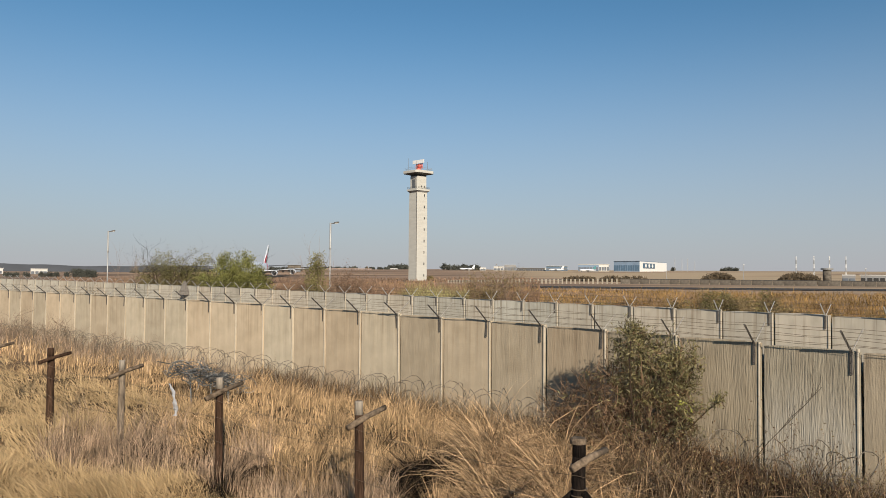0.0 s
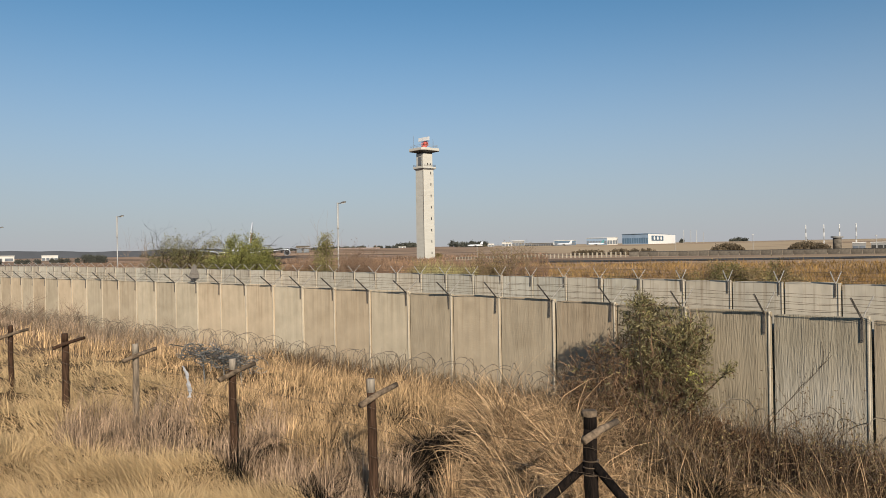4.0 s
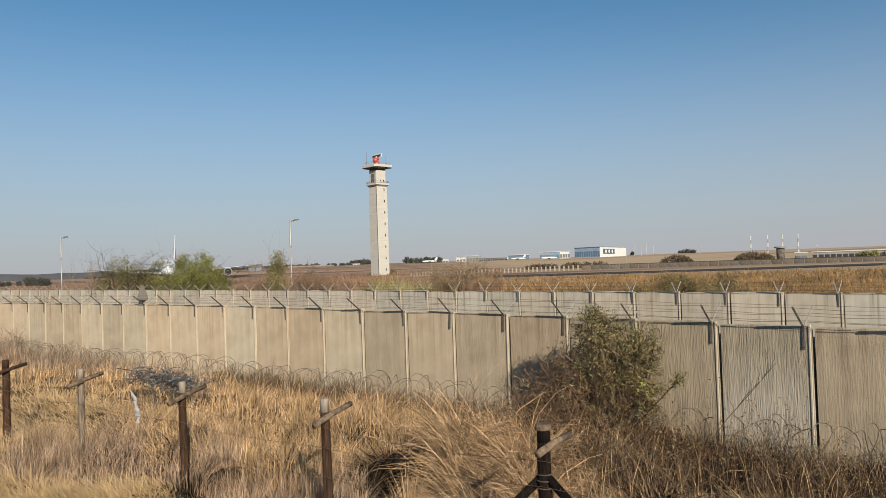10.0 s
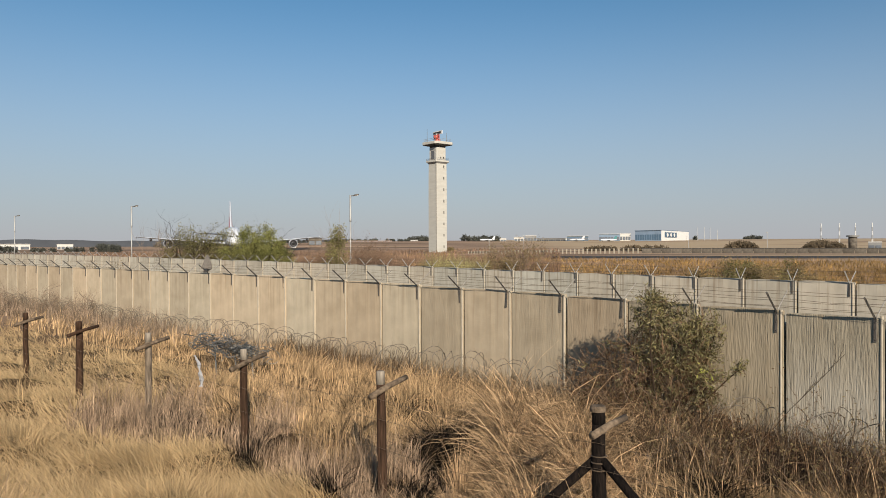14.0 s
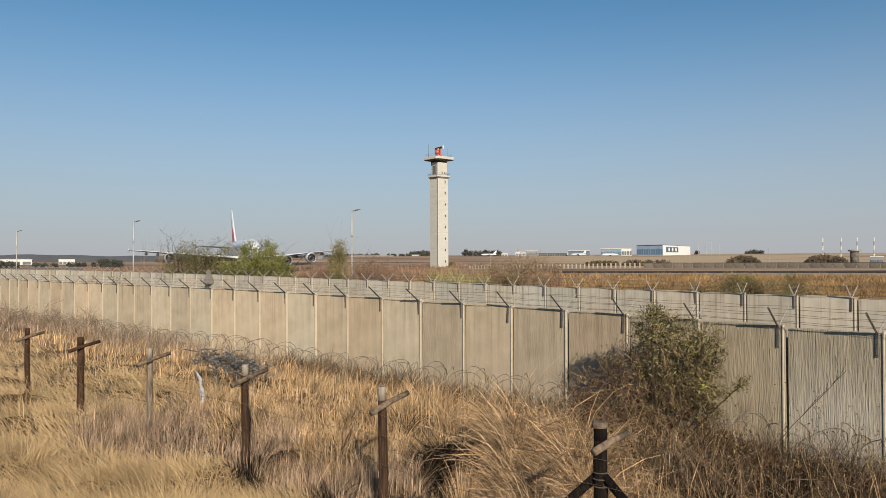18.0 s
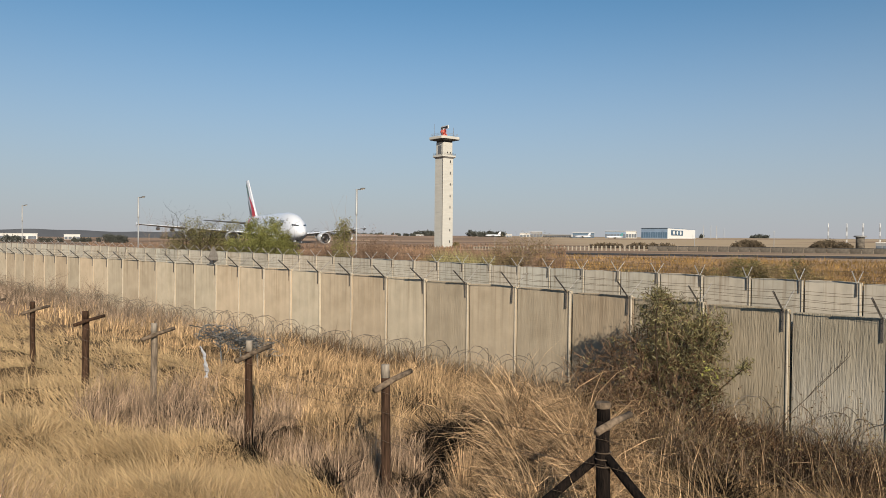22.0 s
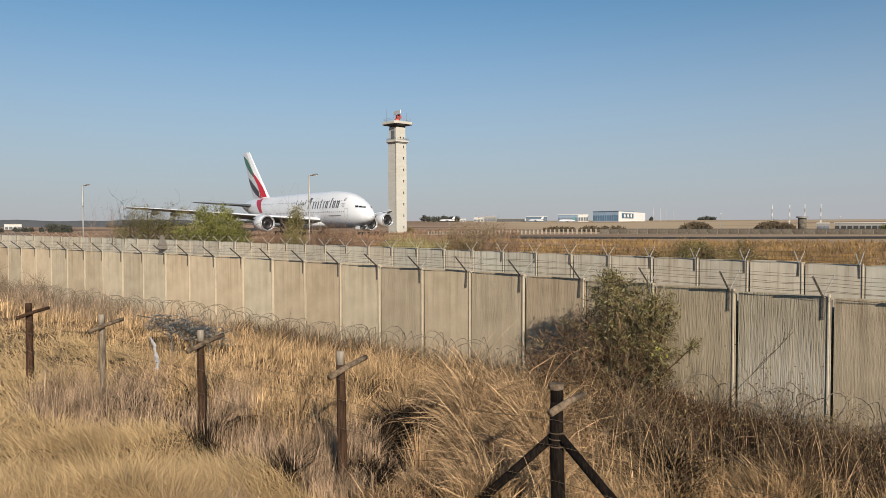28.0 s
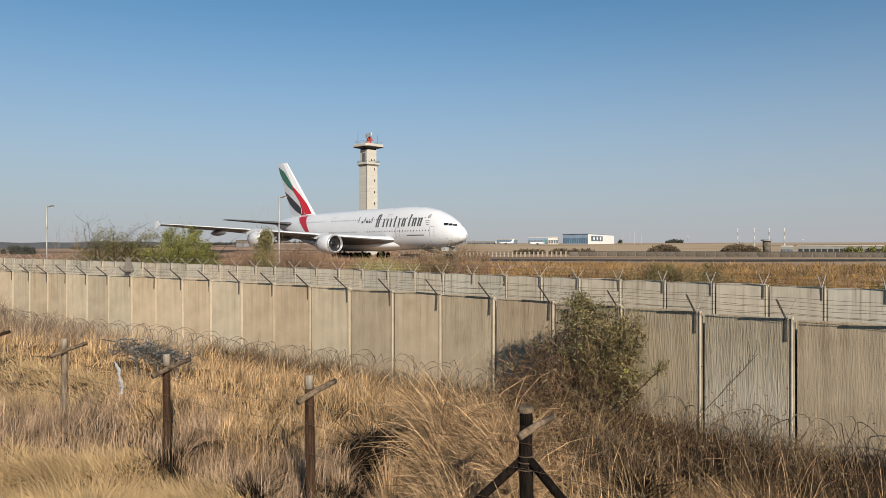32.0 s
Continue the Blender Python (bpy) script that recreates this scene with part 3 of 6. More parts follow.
def build_tower():
    t = tagged(new("radar_tower"), "tall cream concrete radar tower with two galleries", "tower")
    t.matrix_basis = Matrix.Translation(TOWER) @ Matrix.Rotation(radians(41), 4, "Z")
    shaft = part("shaft", square_rings(Build(), [(2.62, -1.3), (2.62, 13.0), (2.58, 13.05), (2.58, 13.15), (2.62, 13.2), (2.62, 24.0), (2.58, 24.05), (2.58, 24.15), (2.62, 24.2), (2.55, 34.85)], 0.08), M_TOWER, t)
    for i in range(8):
        z = 2.0 + i * 4.43
        w = Build()
        w.box(0.9, -2.635, z, 0.42, 0.05, 0.95)
        part("window", w, M_DARK, shaft, "small dark window slot")
        part("window_sill", Build().box(0.9, -2.68, z - 0.52, 0.6, 0.12, 0.1), M_TOWER, shaft)
    part("drain_pipe", Build().tube([(-2.72, -2.3, -1.0), (-2.72, -2.3, 34.2)], 0.07, n=6), M_STEEL, t, "dark pipe down the shaft")
    part("lower_gallery", square_rings(Build(), [(2.6, 34.7), (3.35, 34.77), (3.35, 35.4), (3.2, 35.4), (3.2, 35.05), (2.3, 35.05)]), M_TOWER, t)
    part("soffit", square_rings(Build(), [(2.64, 34.2), (3.2, 34.75), (2.3, 34.76)]), M_SHEDGREY, t, "dark stained underside")
    cabin = part("cabin", square_rings(Build(), [(2.35, 34.85), (2.35, 40.45)]), M_TOWER, t)
    for x in (-0.4, 1.0):
        part("window", Build().box(x, -2.37, 36.45, 0.4, 0.06, 0.7), M_DARK, cabin)
    part("door", Build().box(-2.37, 0.2, 37.55, 0.08, 1.6, 3.4), M_GREY, cabin, "grey steel door")
    part("ladder", Build().box(-2.6, -1.2, 37.65, 0.08, 0.08, 5.0).box(-2.6, -1.7, 37.65, 0.08, 0.08, 5.0), M_STEEL_LIGHT, t)
    part("neck", square_rings(Build(), [(2.3, 40.15), (2.3, 40.95), (4.3, 41.39), (2.3, 41.45)]), M_DARK, t, "dark recessed neck and stained soffit")
    for k in range(4):
        a = Matrix.Rotation(radians(90 * k), 4, "Z")
        rail = Build()
        for z in (35.75, 36.15):
            rail.tube([a @ Vector((-2.9, -3.25, z)), a @ Vector((2.9, -3.25, z))], 0.035, n=4)
        for x in (-2.9, -1.0, 1.0, 2.9):
            rail.tube([a @ Vector((x, -3.25, 35.35)), a @ Vector((x, -3.25, 36.15))], 0.035, n=4)
        part("railing", rail, M_STEEL, t, "dark gallery railing")
    part("upper_gallery", square_rings(Build(), [(3.9, 41.45), (4.6, 41.55), (4.65, 41.7), (4.65, 42.4), (4.5, 42.55), (0.5, 42.65)], 0.22), M_TOWER, t)
    for x, y, h in ((-3.9, 1.6, 5.0), (-3.2, -2.6, 3.6), (3.6, -1.2, 4.0), (3.0, 3.0, 3.4)):
        part("mast", Build().tube([(x, y, 42.55), (x, y, 42.55 + h)], 0.09, 0.05, 6), M_STEEL, t, "thin whip mast")
    for k in range(4):
        a = Matrix.Rotation(radians(90 * k), 4, "Z")
        rail = Build()
        for z in (43.15, 43.65):
            rail.tube([a @ Vector((-3.3, -4.2, z)), a @ Vector((3.3, -4.2, z))], 0.04, n=4)
        part("railing", rail, M_STEEL_LIGHT, t)
    part("pedestal", Build().lathe([(1.3, 42.55), (1.1, 43.65), (0.7, 43.95)], 12), M_RED, t, "red radar pedestal")
    ant = new("radar_antenna")
    ant.parent = t
    ant.matrix_basis = pose(0, 0, 43.65)
    cage = Build()
    for i in range(9):
        x = -1.9 + i * 0.475
        cage.tube([(x, 0.5 - 0.06 * (4 - abs(i - 4)), 0.0), (x, 0.3 - 0.06 * (4 - abs(i - 4)), 1.0), (x, 0.5 - 0.06 * (4 - abs(i - 4)), 1.95)], 0.10, n=4)
    for z in (0.1, 0.55, 1.0, 1.45, 1.9):
        cage.tube([(-1.9, 0.45, z), (0, 0.2, z), (1.9, 0.45, z)], 0.10, n=4)
    part("reflector_cage", cage, M_RED, ant, "red radar reflector frame")
    part("gear_box", Build().lathe([(0.5, 0.2), (0.95, 0.6), (1.0, 1.2), (0.6, 1.8)], 14, Matrix.Translation((0, 0.75, 0))), M_RED, ant, "red rounded gear housing", smooth=True)
    part("array_panel", Build().box(0, -0.1, 2.72, 6.3, 0.25, 1.35, bevel=0.04), M_WHITE, ant, "white flat array panel")
    part("array_back", Build().box(0, 0.16, 2.72, 5.0, 0.26, 0.6, bevel=0.04), M_DARK, ant, "dark box along the back of the panel")
    part("array_strut", Build().tube([(0, 0.6, 1.2), (0, 0.2, 2.6)], 0.16, n=6), M_WHITE, ant)
    return t, ant


tower, antenna = build_tower()


# ---- motion of things ----
PLANE_ROWS = [(0.0, -117.32, 491.08, 182.27), (2.0, -113.8, 451.53, 178.83), (4.0, -109.89, 416.42, 175.82), (6.0, -105.43, 385.11, 173.07), (8.0, -100.31, 357.03, 170.46), (10.0, -94.45, 331.66, 167.89), (12.0, -87.77, 308.53, 165.29), (14.0, -80.24, 287.26, 162.61), (16.0, -71.86, 267.49, 159.83), (18.0, -62.63, 248.96, 156.98), (20.0, -52.61, 231.43, 154.08), (22.0, -41.87, 214.76, 151.21), (24.0, -30.51, 198.84, 148.47), (26.0, -18.64, 183.63, 145.97), (28.0, -6.44, 169.15, 143.88), (30.0, 5.93, 155.48, 142.36), (32.0, 18.25, 142.75, 141.63)]


# ---- aircraft ----
SECT = [(-0.4, 0.05, 4.95, 4.85), (-0.62, 0.60, 5.5, 4.35), (-1.1, 1.08, 6.1, 3.85), (-2.2, 1.78, 7.0, 3.3), (-3.4, 2.27, 7.85, 2.95), (-5.2, 2.75, 8.9, 2.55),
        (-7.7, 3.15, 9.95, 2.25), (-10.8, 3.42, 10.65, 2.12), (-15, 3.57, 11.05, 2.1), (-30, 3.57, 11.0, 2.1), (-44, 3.57, 10.8, 2.1), (-50, 3.45, 10.7, 2.6), (-56, 2.95, 10.5, 3.9),
        (-62, 2.15, 10.2, 5.6), (-67, 1.2, 9.7, 7.2), (-70.4, 0.25, 9.1, 8.5)]


def hull(y, a):
    """Point of the fuselage at station y and angle a from the top, to starboard."""
    ys = [-s[0] for s in SECT]
    hw, top, bot = (float(np.interp(-y, ys, [s[k] for s in SECT])) for k in (1, 2, 3))
    c = bot + 0.44 * (top - bot)
    s, k = math.sin(a), math.cos(a)
    x = hw * math.copysign(abs(s) ** 0.9, s)
    return Vector((x, y, c + ((top - c) if k > 0 else (c - bot)) * k))


def hull_angle(y, z, side):
    """The angle at which the hull at station y reaches height z."""
    ys = [-s[0] for s in SECT]
    top, bot = (float(np.interp(-y, ys, [s[k] for s in SECT])) for k in (2, 3))
    c = bot + 0.44 * (top - bot)
    k = (z - c) / ((top - c) if z > c else (c - bot))
    return side * math.acos(max(-1, min(1, k)))


def hull_patch(b, corners, side, off=0.03, n=6, rows=3):
    """A patch on the hull between four (y, z) corners: lower aft, lower fore, upper fore, upper aft."""
    vs = []
    for j in range(rows + 1):
        for i in range(n + 1):
            u, v = i / n, j / rows
            p = [(1 - u) * (1 - v) * corners[0][k] + u * (1 - v) * corners[1][k] + u * v * corners[2][k] + (1 - u) * v * corners[3][k] for k in (0, 1)]
            q = hull(p[0], hull_angle(p[0], p[1], side))
            vs.append(q + Vector((side, 0.15 if p[0] > -6 else 0, 0.2)).normalized() * off)
    w = n + 1
    fs = [(j * w + i, j * w + i + 1, (j + 1) * w + i + 1, (j + 1) * w + i) for j in range(rows) for i in range(n)]
    if side < 0:
        fs = [f[::-1] for f in fs]
    b.add(vs, fs)
    return b


def airfoil_loft(b, sections, side, rise=0.0):
    """sections: (x, leading y, chord, z, thickness); rise: how far the leading edge stands up, for each metre of chord."""
    prof = [(0, 0), (0.03, 0.35), (0.12, 0.8), (0.3, 1.0), (0.6, 0.7), (1.0, 0.02), (0.6, -0.45), (0.3, -0.65), (0.12, -0.5), (0.03, -0.25)]
    k = len(prof)
    vs = [(side * x, ly - c * u, z + t * 0.5 * w + rise * c * (0.3 - u)) for x, ly, c, z, t in sections for u, w in prof]
    fs = [(i * k + j, i * k + (j + 1) % k, (i + 1) * k + (j + 1) % k, (i + 1) * k + j) for i in range(len(sections) - 1) for j in range(k)]
    fs += [tuple(range(k)), tuple(range((len(sections) - 1) * k, len(sections) * k))]
    if side < 0:
        fs = [f[::-1] for f in fs]
    b.add(vs, fs)
    return b


WING = [(2.8, -18.0, 19.5, 3.7, 2.3), (5.5, -21.0, 16.5, 4.0, 1.9), (13.5, -27.3, 11.6, 4.8, 1.2), (25.7, -37.0, 7.6, 6.0, 0.75), (37.5, -46.6, 4.3, 7.05, 0.42), (39.6, -48.6, 2.9, 7.2, 0.3)]


def flat_plate(b, outline, x, side, thick=0.04):
    """A thin plate in a plane of constant x: outline of (y, z), the outside facing side."""
    n = len(outline)
    vs = [(x, y, z) for y, z in outline] + [(x + side * thick, y, z) for y, z in outline]
    fs = [tuple(range(n)), tuple(range(2 * n - 1, n - 1, -1))] + [(i, i + n, (i + 1) % n + n, (i + 1) % n) for i in range(n)]
    b.add(vs, fs)
    return b


def ring_wheel(b, x, y, r, w):
    b.lathe([(r * 0.5, -w / 2), (r * 0.93, -w / 2), (r, -w * 0.3), (r, w * 0.3), (r * 0.93, w / 2), (r * 0.5, w / 2)], 16, Matrix.Translation((x, y, r)) @ Matrix.Rotation(radians(90), 4, "Y"))
    return b


def build_aircraft():
    ac = tagged(new("airliner"), "white double-deck airliner with red, green and black tail bands", "aeroplane")
    n = 40
    b = Build()
    dense = sorted({*[s[0] for s in SECT], *[-0.1, -0.5, -1.4, -2.6, -4, -6, -9, -12, -20, -28, -36, -47, -53, -59, -65, -69]}, reverse=True)
    vs = [hull(y, 2 * math.pi * k / n) for y in dense for k in range(n)]
    fs = [(i * n + k, (i + 1) * n + k, (i + 1) * n + (k + 1) % n, i * n + (k + 1) % n) for i in range(len(dense) - 1) for k in range(n)]
    fs += [tuple(range(n)), tuple(range(len(dense) * n - 1, (len(dense) - 1) * n - 1, -1))]
    b.add(vs, fs)
    part("fuselage", b, M_SKIN, ac, smooth=True)
    # belly fairing
    f = Build()
    ring = [(-15, 1.0, 0.3), (-19, 3.0, 0.75), (-25, 4.1, 1.0), (-38, 4.1, 1.0), (-44, 3.0, 0.75), (-48, 1.2, 0.3)]
    vs = [(w * math.sin(2 * math.pi * k / 20), y, 3.1 + (2.0 if math.cos(2 * math.pi * k / 20) > 0 else 1.45 * h) * math.cos(2 * math.pi * k / 20)) for y, w, h in ring for k in range(20)]
    fs = [(i * 20 + k, (i + 1) * 20 + k, (i + 1) * 20 + (k + 1) % 20, i * 20 + (k + 1) % 20) for i in range(len(ring) - 1) for k in range(20)]
    f.add(vs, fs)
    part("belly_fairing", f, M_SKIN, ac, smooth=True)
    for s in (1, -1):
        w = part("wing", airfoil_loft(Build(), WING, s, 0.055), M_GREY, ac, "swept wing in grey darkened for underside shade", smooth=True)
        edge = Build()
        nose = [(0.10, 0.77), (0.045, 0.5), (0.015, 0.3), (-0.004, 0.06), (0.0, -0.03)]
        vs = [(s * x, ly - c * u, z + t * 0.5 * v + 0.02 + 0.055 * c * (0.3 - u)) for x, ly, c, z, t in WING for u, v in nose]
        edge.add(vs, [(i * 5 + j, i * 5 + j + 1, (i + 1) * 5 + j + 1, (i + 1) * 5 + j) for i in range(len(WING) - 1) for j in range(4)])
        part("leading_edge", edge, M_SKIN, w, "white leading edge", smooth=True)
        fence = Build()
        flat_plate(fence, [(-48.9, 7.1), (-50.4, 7.9), (-51.2, 7.9), (-51.3, 7.1), (-51.2, 6.4), (-50.5, 6.4)], s * 39.6, s, 0.12)
        part("wing_fence", fence, M_SKIN, w)
        for x in (9.5, 17.5, 21.5, 29.5, 33.5):
            z = float(np.interp(x, [q[0] for q in WING], [q[3] for q in WING])) - 0.38
            ly = float(np.interp(x, [q[0] for q in WING], [q[1] - q[2] for q in WING]))
            fair = Build().lathe([(0.02, 0), (0.48, 1.4), (0.62, 3.2), (0.42, 5.4), (0.05, 7.0)], 10, Matrix.Translation((s * x, ly - 0.8, z - 0.45)) @ Matrix.Rotation(radians(-90), 4, "X"))
            part("flap_fairing", fair, M_GREY, w, smooth=True)
        for x, y0, z in ((14.8, -22.8, 3.25), (25.7, -31.0, 4.2)):
            at = Matrix.Translation((s * x, y0, z)) @ Matrix.Rotation(radians(90), 4, "X")
            e = part("engine", Build().lathe([(1.52, 0.9), (1.55, 0.25), (1.68, 0.02), (1.82, 0.25), (1.98, 1.3), (1.98, 2.4), (1.8, 3.8), (1.45, 5.2), (1.4, 5.2), (1.0, 4.8)], 28, at, cap=False), M_SKIN, ac, smooth=True)
            part("intake_lip", Build().lathe([(1.55, 0.3), (1.60, 0.06), (1.69, 0.0), (1.79, 0.06), (1.85, 0.3)], 28, at, cap=False), M_LIP, e, "bright metal intake lip", smooth=True)
            fan = Build().lathe([(1.53, 0.4), (1.5, 0.7), (0.45, 0.9), (0.42, 0.8), (0.05, 0.4)], 28, at, cap=False)
            part("fan", fan, M_FAN, e, "dark fan with a spinner", smooth=True)
            part("exhaust", Build().lathe([(1.0, 4.6), (0.95, 5.6), (0.75, 6.4), (0.45, 6.4), (0.1, 7.3)], 20, at), M_GREY, e, smooth=True)
            py = Build()
            lz = float(np.interp(x, [q[0] for q in WING], [q[3] for q in WING]))
            ly = float(np.interp(x, [q[0] for q in WING], [q[1] for q in WING]))
            flat_plate(py, [(y0 - 1.2, z + 1.85), (y0 - 6.2, z + 0.9), (ly - 4, lz - 0.2), (ly - 0.5, lz + 0.25), (y0 - 3.0, z + 2.15)], s * x - 0.22, 1, 0.44)
            part("pylon", py, M_SKIN, e)
        tail = airfoil_loft(Build(), [(0.6, -57.2, 10.2, 8.3, 1.2), (1.9, -58.3, 9.4, 8.4, 1.0), (14.6, -66.6, 4.0, 9.3, 0.38), (15.2, -67.6, 2.6, 9.35, 0.25)], s)
        part("tailplane", tail, M_GREY, ac, "tailplane in grey darkened for underside shade", smooth=True)
    # fin
    fin = Build()
    prof = [(0, 0), (0.06, 0.5), (0.3, 1.0), (0.6, 0.7), (1.0, 0.03), (0.6, -0.7), (0.3, -1.0), (0.06, -0.5)]
    levels = [(9.6, -48.6, 13.6, 0.95), (10.9, -52.2, 10.5, 0.85), (23.4, -63.9, 5.1, 0.36), (24.2, -64.7, 4.5, 0.26)]
    vs = [(w * t, ly - c * u, z) for z, ly, c, t in levels for u, w in prof]
    fs = [(i * 8 + j, i * 8 + (j + 1) % 8, (i + 1) * 8 + (j + 1) % 8, (i + 1) * 8 + j) for i in range(3) for j in range(8)] + [tuple(range(7, -1, -1)), tuple(range(24, 32))]
    fin.add(vs, fs)
    fin = part("fin", fin, M_SKIN, ac)

    def fin_x(y, z):
        ly, c, t = (float(np.interp(z, [q[0] for q in levels], [q[k] for q in levels])) for k in (1, 2, 3))
        u = (ly - y) / c
        return t * float(np.interp(u, [0, 0.06, 0.3, 0.6, 1.0], [0, 0.5, 1.0, 0.7, 0.03]))

    def band(name, upper, lower, mat, label):
        for s in (1, -1):
            bb = Build()
            m, rows = 14, 6
            vs = []
            for i in range(m + 1):
                f = i / m * (len(upper) - 1)
                k = min(int(f), len(upper) - 2)
                e0, e1 = (Vector(e[k]).lerp(Vector(e[k + 1]), f - k) for e in (upper, lower))
                for j in range(rows + 1):
                    q = e0.lerp(e1, j / rows)
                    vs.append((s * (fin_x(q.x, q.y) + 0.04), q.x, q.y))
            w = rows + 1
            fs = [(i * w + j, i * w + j + 1, (i + 1) * w + j + 1, (i + 1) * w + j) for i in range(m) for j in range(rows)]
            bb.add(vs, fs if s > 0 else [g[::-1] for g in fs])
            part(name, bb, mat, fin, label)

    band("red_band", [(-61.8, 18.5), (-58.2, 15.9), (-54.9, 13.2), (-52.8, 10.8)], [(-60.9, 16.7), (-57.9, 14.1), (-56.6, 11.9), (-57.0, 10.5)], M_LIVERY_RED, "red livery band")
    band("green_band", [(-68.7, 23.4), (-65.4, 21.9), (-63.1, 19.8), (-61.7, 18.4)], [(-68.0, 21.8), (-66.5, 20.0), (-64.0, 18.2), (-61.0, 16.7)], M_LIVERY_GREEN, "green livery band")
    band("black_band", [(-65.5, 16.8), (-62.8, 15.5), (-59.8, 13.9), (-57.2, 12.4)], [(-64.7, 15.3), (-63.2, 13.6), (-60.2, 11.8), (-57.0, 10.6)], M_LIVERY_BLACK, "black livery band")
    # tail band runs on down the hull
    for s in (1, -1):
        b = Build()
        hull_patch(b, [(-51.2, 6.3), (-49.4, 6.3), (-53.0, 10.35), (-57.0, 10.35)], s, off=0.05, n=6, rows=8)
        part("red_band", b, M_LIVERY_RED, ac, "red livery band on the tail cone")
        # title drawn as plain slanted bars, and a smaller group behind it
        title = [(-20.6, 0.9, 2.9), (-19.3, 0.42, 1.75), (-18.55, 0.42, 1.75), (-17.8, 0.42, 1.75), (-17.0, 0.36, 2.3), (-16.1, 0.5, 1.75), (-15.2, 0.7, 1.75), (-14.1, 0.42, 2.6), (-13.2, 0.7, 1.75), (-12.2, 0.6, 1.75)]
        for y, w, h in title:
            y, w, h = -23.6 + (y + 20.6) * 1.56, w, h * 0.95
            b = Build()
            tilt = h * 0.14 * s
            for d in ((-0.32, 0.32) if w > 0.55 else (0,)):
                hull_patch(b, [(y + d - 0.23, 6.8), (y + d + 0.23, 6.8), (y + d + 0.23 + tilt, 6.8 + h), (y + d - 0.23 + tilt, 6.8 + h)], s, n=2, rows=4)
            if w > 0.55:
                hull_patch(b, [(y - 0.5 + tilt * 0.86, 6.8 + h * 0.86), (y + 0.5 + tilt * 0.86, 6.8 + h * 0.86), (y + 0.5 + tilt, 6.8 + h), (y - 0.5 + tilt, 6.8 + h)], s, n=2, rows=1)
            part("title_bar", b, M_MARK, ac, "dark lettering drawn as a bar")
        for y, w, z, h in [(-28.6, 0.3, 7.3, 1.2), (-27.2, 0.7, 7.1, 0.45), (-26.4, 0.25, 7.3, 1.1), (-25.6, 0.7, 7.1, 0.5), (-24.7, 0.7, 7.1, 0.45), (-23.9, 0.25, 7.1, 1.3)]:
            b = Build()
            y, z = y - 1.7, z + 0.7
            hull_patch(b, [(y - w / 2, z), (y + w / 2, z), (y + w / 2, z + h), (y - w / 2, z + h)], s, n=2, rows=3)
            part("script_bar", b, M_MARK, ac, "dark script drawn as a bar")
        b = Build()
        hull_patch(b, [(-14, 4.9), (-9, 4.9), (-9, 5.06), (-14, 5.06)], s, n=8, rows=1)
        part("small_lettering", b, M_MARK, ac, "small lettering drawn as a bar")
        emblem = Build()
        for z, h, y0, y1 in ((8.4, 0.8, -8.6, -7.8), (7.75, 0.2, -9.0, -7.6), (7.35, 0.2, -8.9, -7.7), (6.95, 0.2, -8.6, -7.6)):
            hull_patch(emblem, [(y0, z), (y1, z), (y1 - 0.15, z + h), (y0 + 0.1, z + h)], s, n=3, rows=2)
        part("emblem", emblem, M_EMBLEM, ac, "pale grey emblem drawn as plain shapes")
        for z, a, c in ((8.35, -55, -8.5), (5.75, -56, -7.5)):
            b = Build()
            y = a
            while y < c:
                if not (-44 < y < -41.5 or -30.5 < y < -28.5):
                    hull_patch(b, [(y, z), (y + 0.24, z), (y + 0.24, z + 0.28), (y, z + 0.28)], s, n=1, rows=1)
                y += 0.83
            part("window_row", b, M_PANE, ac, "row of small cabin windows")["kind"] = "stuff"
        for y, z in ((-7.0, 4.6), (-16.8, 4.6), (-47, 4.6), (-20, 7.4), (-40, 7.4)):
            b = Build()
            for dy in (-0.55, 0.55):
                hull_patch(b, [(y + dy - 0.04, z), (y + dy + 0.04, z), (y + dy + 0.04, z + 2), (y + dy - 0.04, z + 2)], s, n=1, rows=4)
            hull_patch(b, [(y - 0.59, z + 2), (y + 0.59, z + 2), (y + 0.59, z + 2.06), (y - 0.59, z + 2.06)], s, n=2, rows=1)
            part("door_outline", b, M_EMBLEM, ac)["kind"] = "stuff"
        # cockpit panes
        for k, (y0, y1, za, zb) in enumerate(((-2.6, -2.05, 6.72, 7.04), (-3.35, -2.7, 6.78, 7.2), (-4.25, -3.45, 6.82, 7.28))):
            b = Build()
            hull_patch(b, [(y0, za), (y1, za), (y1 - 0.32, zb), (y0 - 0.28, zb)], s, off=0.04, n=3, rows=3)
            part("cockpit_pane", b, M_GLASS, ac)
    # undercarriage
    leg = Build().tube([(0, -5.2, 0.7), (0, -4.9, 3.2)], 0.16, 0.2, 10)
    leg.tube([(-0.7, -5.2, 0.62), (0.7, -5.2, 0.62)], 0.09, n=8)
    nose_leg = part("nose_leg", leg, M_GREY, ac)
    for s in (-1, 1):
        part("wheel", ring_wheel(Build(), s * 0.5, -5.2, 0.62, 0.42), M_TYRE, nose_leg)
        door = Build()
        flat_plate(door, [(-4.4, 1.85), (-6.4, 1.85), (-6.4, 2.6), (-4.4, 2.6)], s * 0.9, s, 0.05)
        part("gear_door", door, M_SKIN, nose_leg)
